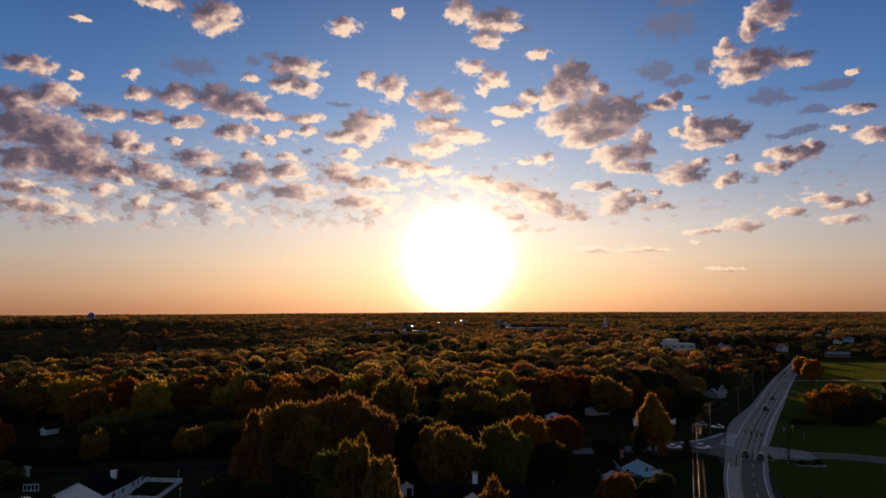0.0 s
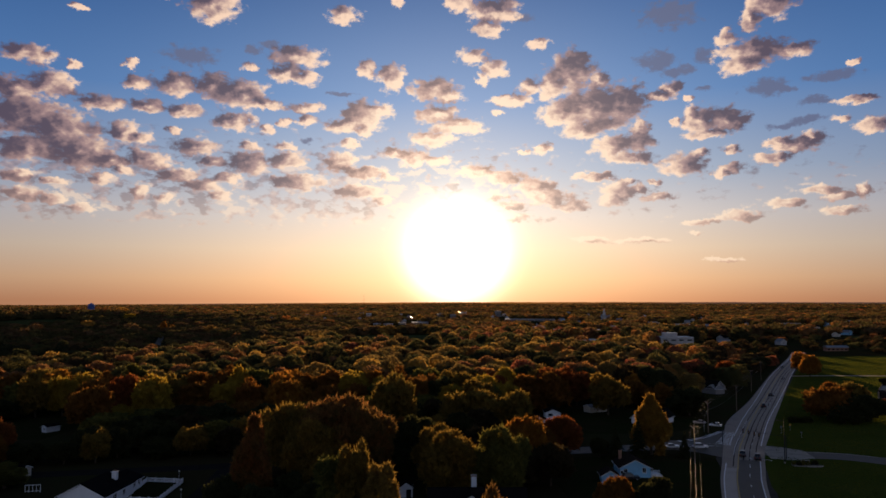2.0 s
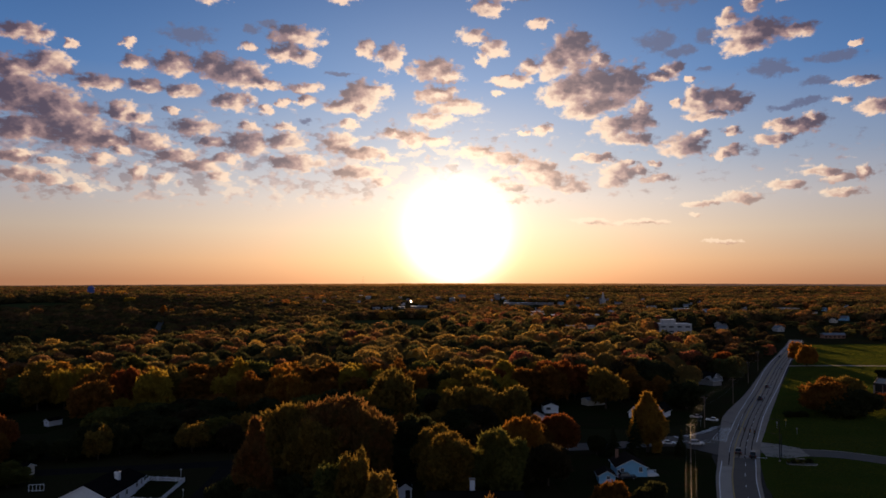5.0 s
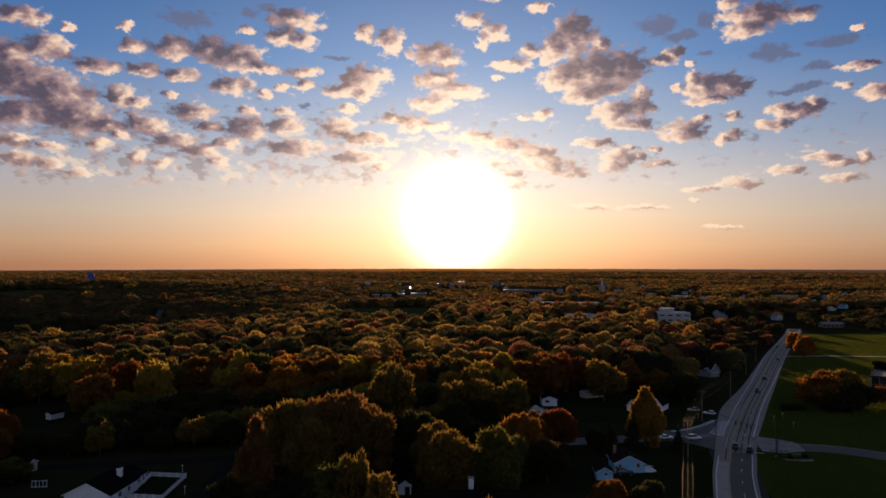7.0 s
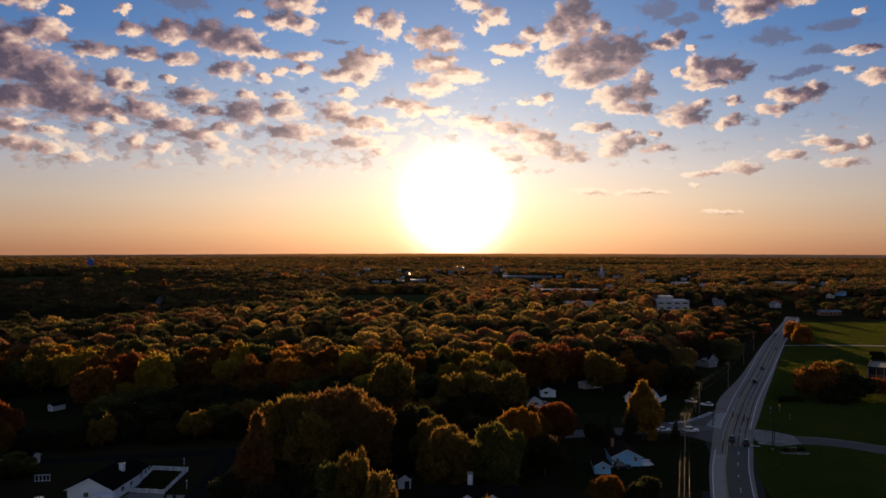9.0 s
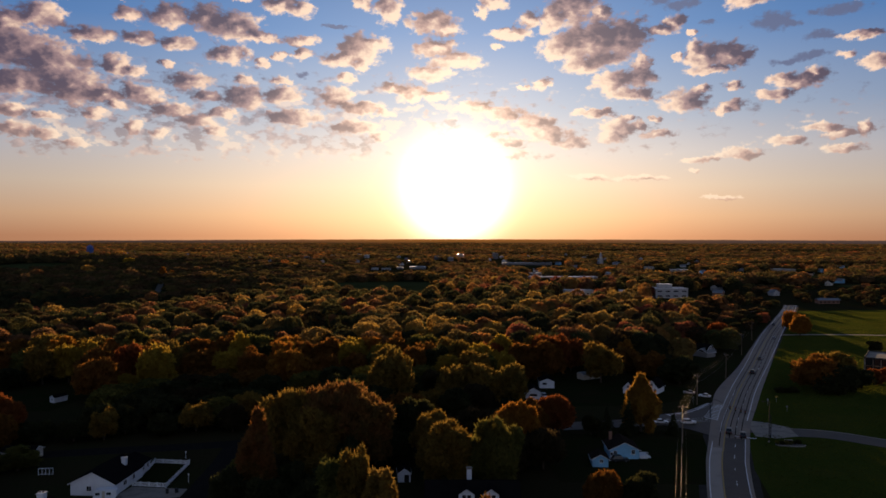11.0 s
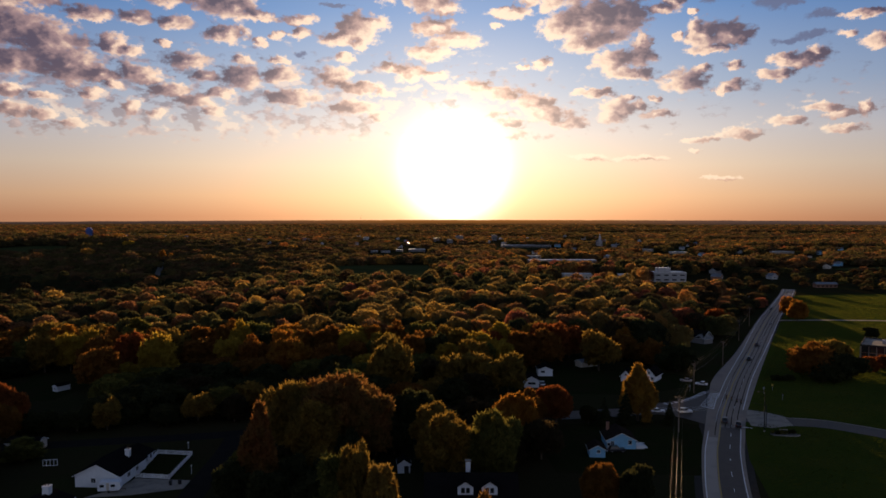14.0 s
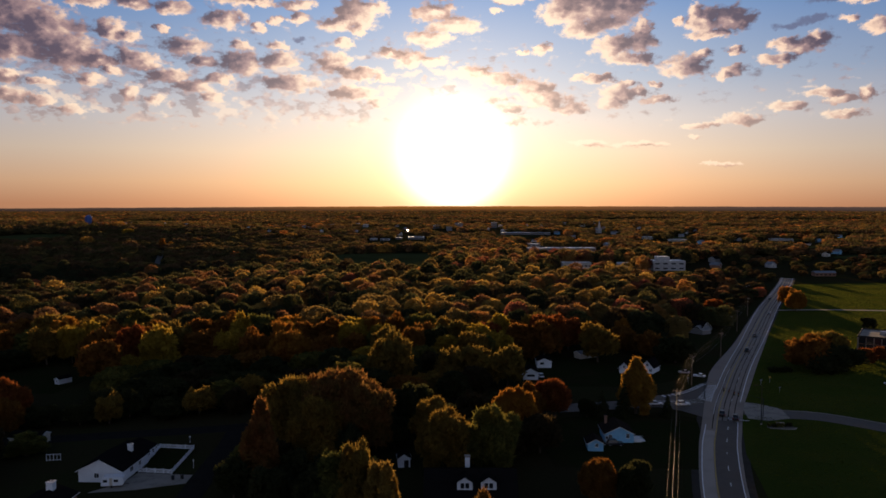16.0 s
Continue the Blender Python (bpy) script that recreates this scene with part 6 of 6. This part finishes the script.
def prism_x(w, d, h, up, side):
    """One slope of a low gable whose ridge runs along x."""
    bm = bmesh.new()
    y_low, y_top = (-0.5 if side < 0 else d + 0.5), d / 2
    pts = [(y_low, h - 0.1), (y_top, h + up), (y_top, h + up + 0.3), (y_low, h + 0.2)]
    left = [bm.verts.new((-w / 2 - 0.5, y, z)) for y, z in pts]
    right = [bm.verts.new((w / 2 + 0.5, y, z)) for y, z in pts]
    bm.faces.new(left)
    bm.faces.new(right[::-1])
    for i in range(4):
        j = (i + 1) % 4
        bm.faces.new((left[j], left[i], right[i], right[j]))
    bmesh.ops.recalc_face_normals(bm, faces=bm.faces)
    return bm


hosp = flat_block(234.5, 752, 33, 18, 9.6, "white three-storey block with a raised roof storey", FAR_SIDING, ROOF_WHITE, 4, 2)
pent = part("penthouse", box(-12, 3, 9.6, 1, 13, 13.8, bevel=0.1), FAR_SIDING, hosp, "raised pale roof storey")
part("roof", box(-12.3, 2.7, 13.8, 1.3, 13.3, 14.2), ROOF_WHITE, pent)
flat_block(144, 776, 30, 12, 6.0, "low pale building with a flat roof among trees", CREAM_SIDING, ROOF_WHITE, 8, 1)
flat_block(166.5, 776, 8, 6, 3.8, "small pale block building among trees", WALL_FAR, ROOF_WHITE, 2, 1)
flat_block(195.5, 789, 11, 6, 4.0, "small white building with a rounded roof", FAR_SIDING, ROOF_WHITE, 3, 1, pitched=1.5)
flat_block(173, 1048, 96, 20, 5.0, "long low warehouse with a pale roof", WALL_FAR, ROOF_WHITE, 14, 1)
flat_block(136, 1040, 26, 12, 5.4, "pale warehouse end block", WALL_FAR, ROOF_WHITE, 4, 1, turn=8)
flat_block(-47, 1369, 30, 26, 4.0, "warehouse with a bright metal roof", WALL_FAR, ROOF_WHITE, 6, 1)
flat_block(-79, 1360, 12, 16, 3.0, "warehouse with a bright metal roof", WALL_FAR, ROOF_WHITE, 3, 1)
flat_block(-122, 1321, 12, 14, 2.6, "small shed with a bright roof", FAR_SIDING, ROOF_WHITE, 2, 1)
flat_block(-102, 1323, 16, 12, 2.6, "low shed with a bright roof", FAR_SIDING, ROOF_WHITE, 3, 1)
flat_block(160, 1587, 62, 26, 4.0, "long factory with a white roof", WALL_FAR, ROOF_WHITE, 10, 1)
flat_block(214, 1590, 44, 22, 4.0, "long factory with a white roof", WALL_FAR, ROOF_GREY, 7, 1)
flat_block(148, 1177, 22, 12, 4.5, "bright-roofed building beside woods", FAR_SIDING, ROOF_WHITE, 3, 1)
flat_block(147, 2056, 16, 14, 15.0, "tall pale tower block in the distance", WALL_FAR, ROOF_GREY, 4, 4)
flat_block(50, 2115, 22, 8, 12.0, "metal-roofed factory glinting in the sun", WALL_FAR, ROOF_GREY, 6, 1)
flat_block(19, 1790, 14, 5, 9.0, "metal-roofed factory glinting in the sun", WALL_FAR, ROOF_GREY, 5, 1)
flat_block(-216, 2086, 14, 16, 8.0, "far white-roofed building beyond the woods", FAR_SIDING, ROOF_WHITE, 3, 1)
flat_block(-250, 2160, 20, 16, 8.0, "far grey-roofed building beyond the woods", WALL_FAR, ROOF_GREY, 4, 1)
flat_block(398, 1416, 18, 10, 4.5, "pale school building among trees", CREAM_SIDING, ROOF_WHITE, 6, 2)
flat_block(431, 1335, 30, 14, 3.2, "low shop building with a pale roof", CREAM_SIDING, ROOF_WHITE, 8, 1)
flat_block(631, 1357, 40, 14, 3.4, "long low shops with pale roofs", CREAM_SIDING, ROOF_WHITE, 12, 1)
flat_block(365, 694, 20, 7, 3.2, "low brick building with a grey roof beyond the lawn", WALL_BRICK, ROOF_GREY, 5, 1, pitched=1.5)
flat_block(-13, 1946, 18, 7, 9.0, "far grey-roofed building beyond the woods", WALL_FAR, ROOF_GREY, 4, 1)

church = flat_block(367, 1711, 12, 18, 9.0, "white church with a pointed steeple", FAR_SIDING, ROOF_GREY, 3, 1, pitched=4.0, name="church", category="church")
part("tower", box(-2.5, -2, 0, 2.5, 3, 17), FAR_SIDING, church)
part("steeple", rod(bmesh.new(), (0, 0.5, 17), (0, 0.5, 29), 3.2, 0.1, 8), FAR_SIDING, church)


def water_tower(x, y):
    ob = thing("water_tower", pose(x, y, rise(x, y)), "pale blue water tower above a wooded hill", "water tower")
    tank = bmesh.new()
    rod(tank, (0, 0, 4.0), (0, 0, 17.5), 7.0, 7.4, 28)
    rod(tank, (0, 0, 17.5), (0, 0, 20.8), 7.4, 5.2, 28)
    rod(tank, (0, 0, 20.8), (0, 0, 22.4), 5.2, 1.0, 28)
    rod(tank, (0, 0, 1.0), (0, 0, 4.0), 3.4, 7.0, 28)
    part("tank", tank, TOWER_BLUE, ob)
    for k in range(14):
        a = 2 * math.pi * k / 14
        part("rib", rod(bmesh.new(), (7.5 * math.cos(a), 7.5 * math.sin(a), 4.0), (7.5 * math.cos(a), 7.5 * math.sin(a), 17.5), 0.28, 0.28, 6), TOWER_BLUE, ob)
    part("column", rod(bmesh.new(), (0, 0, -1), (0, 0, 8), 3.8, 3.2, 16), TOWER_BLUE, ob)
    part("vent", rod(bmesh.new(), (0, 0, 22.4), (0, 0, 23.4), 0.8, 0.6, 8), METAL, ob)
    rail = bmesh.new()
    bmesh.ops.create_circle(rail, cap_ends=False, segments=24, radius=7.7)
    bmesh.ops.extrude_edge_only(rail, edges=rail.edges)
    for i, v in enumerate(rail.verts):
        v.co.z = 17.5 if i < 24 else 18.4
    part("balcony", rail, TOWER_BLUE, ob)


water_tower(-845, 1765)
mast = thing("radio_mast", pose(-330, 3000, rise(-330, 3000)), "thin far radio mast on the horizon", "mast")
part("mast", rod(bmesh.new(), (0, 0, 0), (0, 0, 62), 0.5, 0.25, 6), DARK_METAL, mast)
part("aerial", rod(bmesh.new(), (0, 0, 60), (0, 0, 72), 0.18, 0.1, 6), DARK_METAL, mast)


# houses of the suburb beyond the wood
SUBURB_PROTOS = []
for k, (hx, hy) in enumerate(SUBURB):
    m = pose(hx, hy, rise(hx, hy), 0, 0, (k * 53) % 180 - 90)
    if k < 6:
        wall, roof, words = ((FAR_SIDING, ROOF_GREY, "distant white suburban house with a grey roof"), (CREAM_SIDING, SHINGLE, "distant cream suburban house with a dark roof"), (FAR_SIDING, ROOF_WHITE, "distant white suburban house with a pale metal roof"),
                             (BLUE_SIDING, ROOF_GREY, "distant pale blue house with a grey roof"), (WALL_BRICK, ROOF_GREY, "distant brick house with a grey roof"), (FAR_SIDING, SHINGLE, "distant white suburban house with a dark roof"))[k]
        SUBURB_PROTOS.append(gable_house(m, words, 7.0 + k % 3, 10.0 + 2 * (k % 2), 3.6, 6.2, wall, roof, [(-2.4, 0, 1.7, 1.2, 1.2, "front"), (2.4, 0, 1.7, 1.2, 1.2, "front")], [], None, courses=False))
    else:
        copy_thing(SUBURB_PROTOS[k % 6], m)
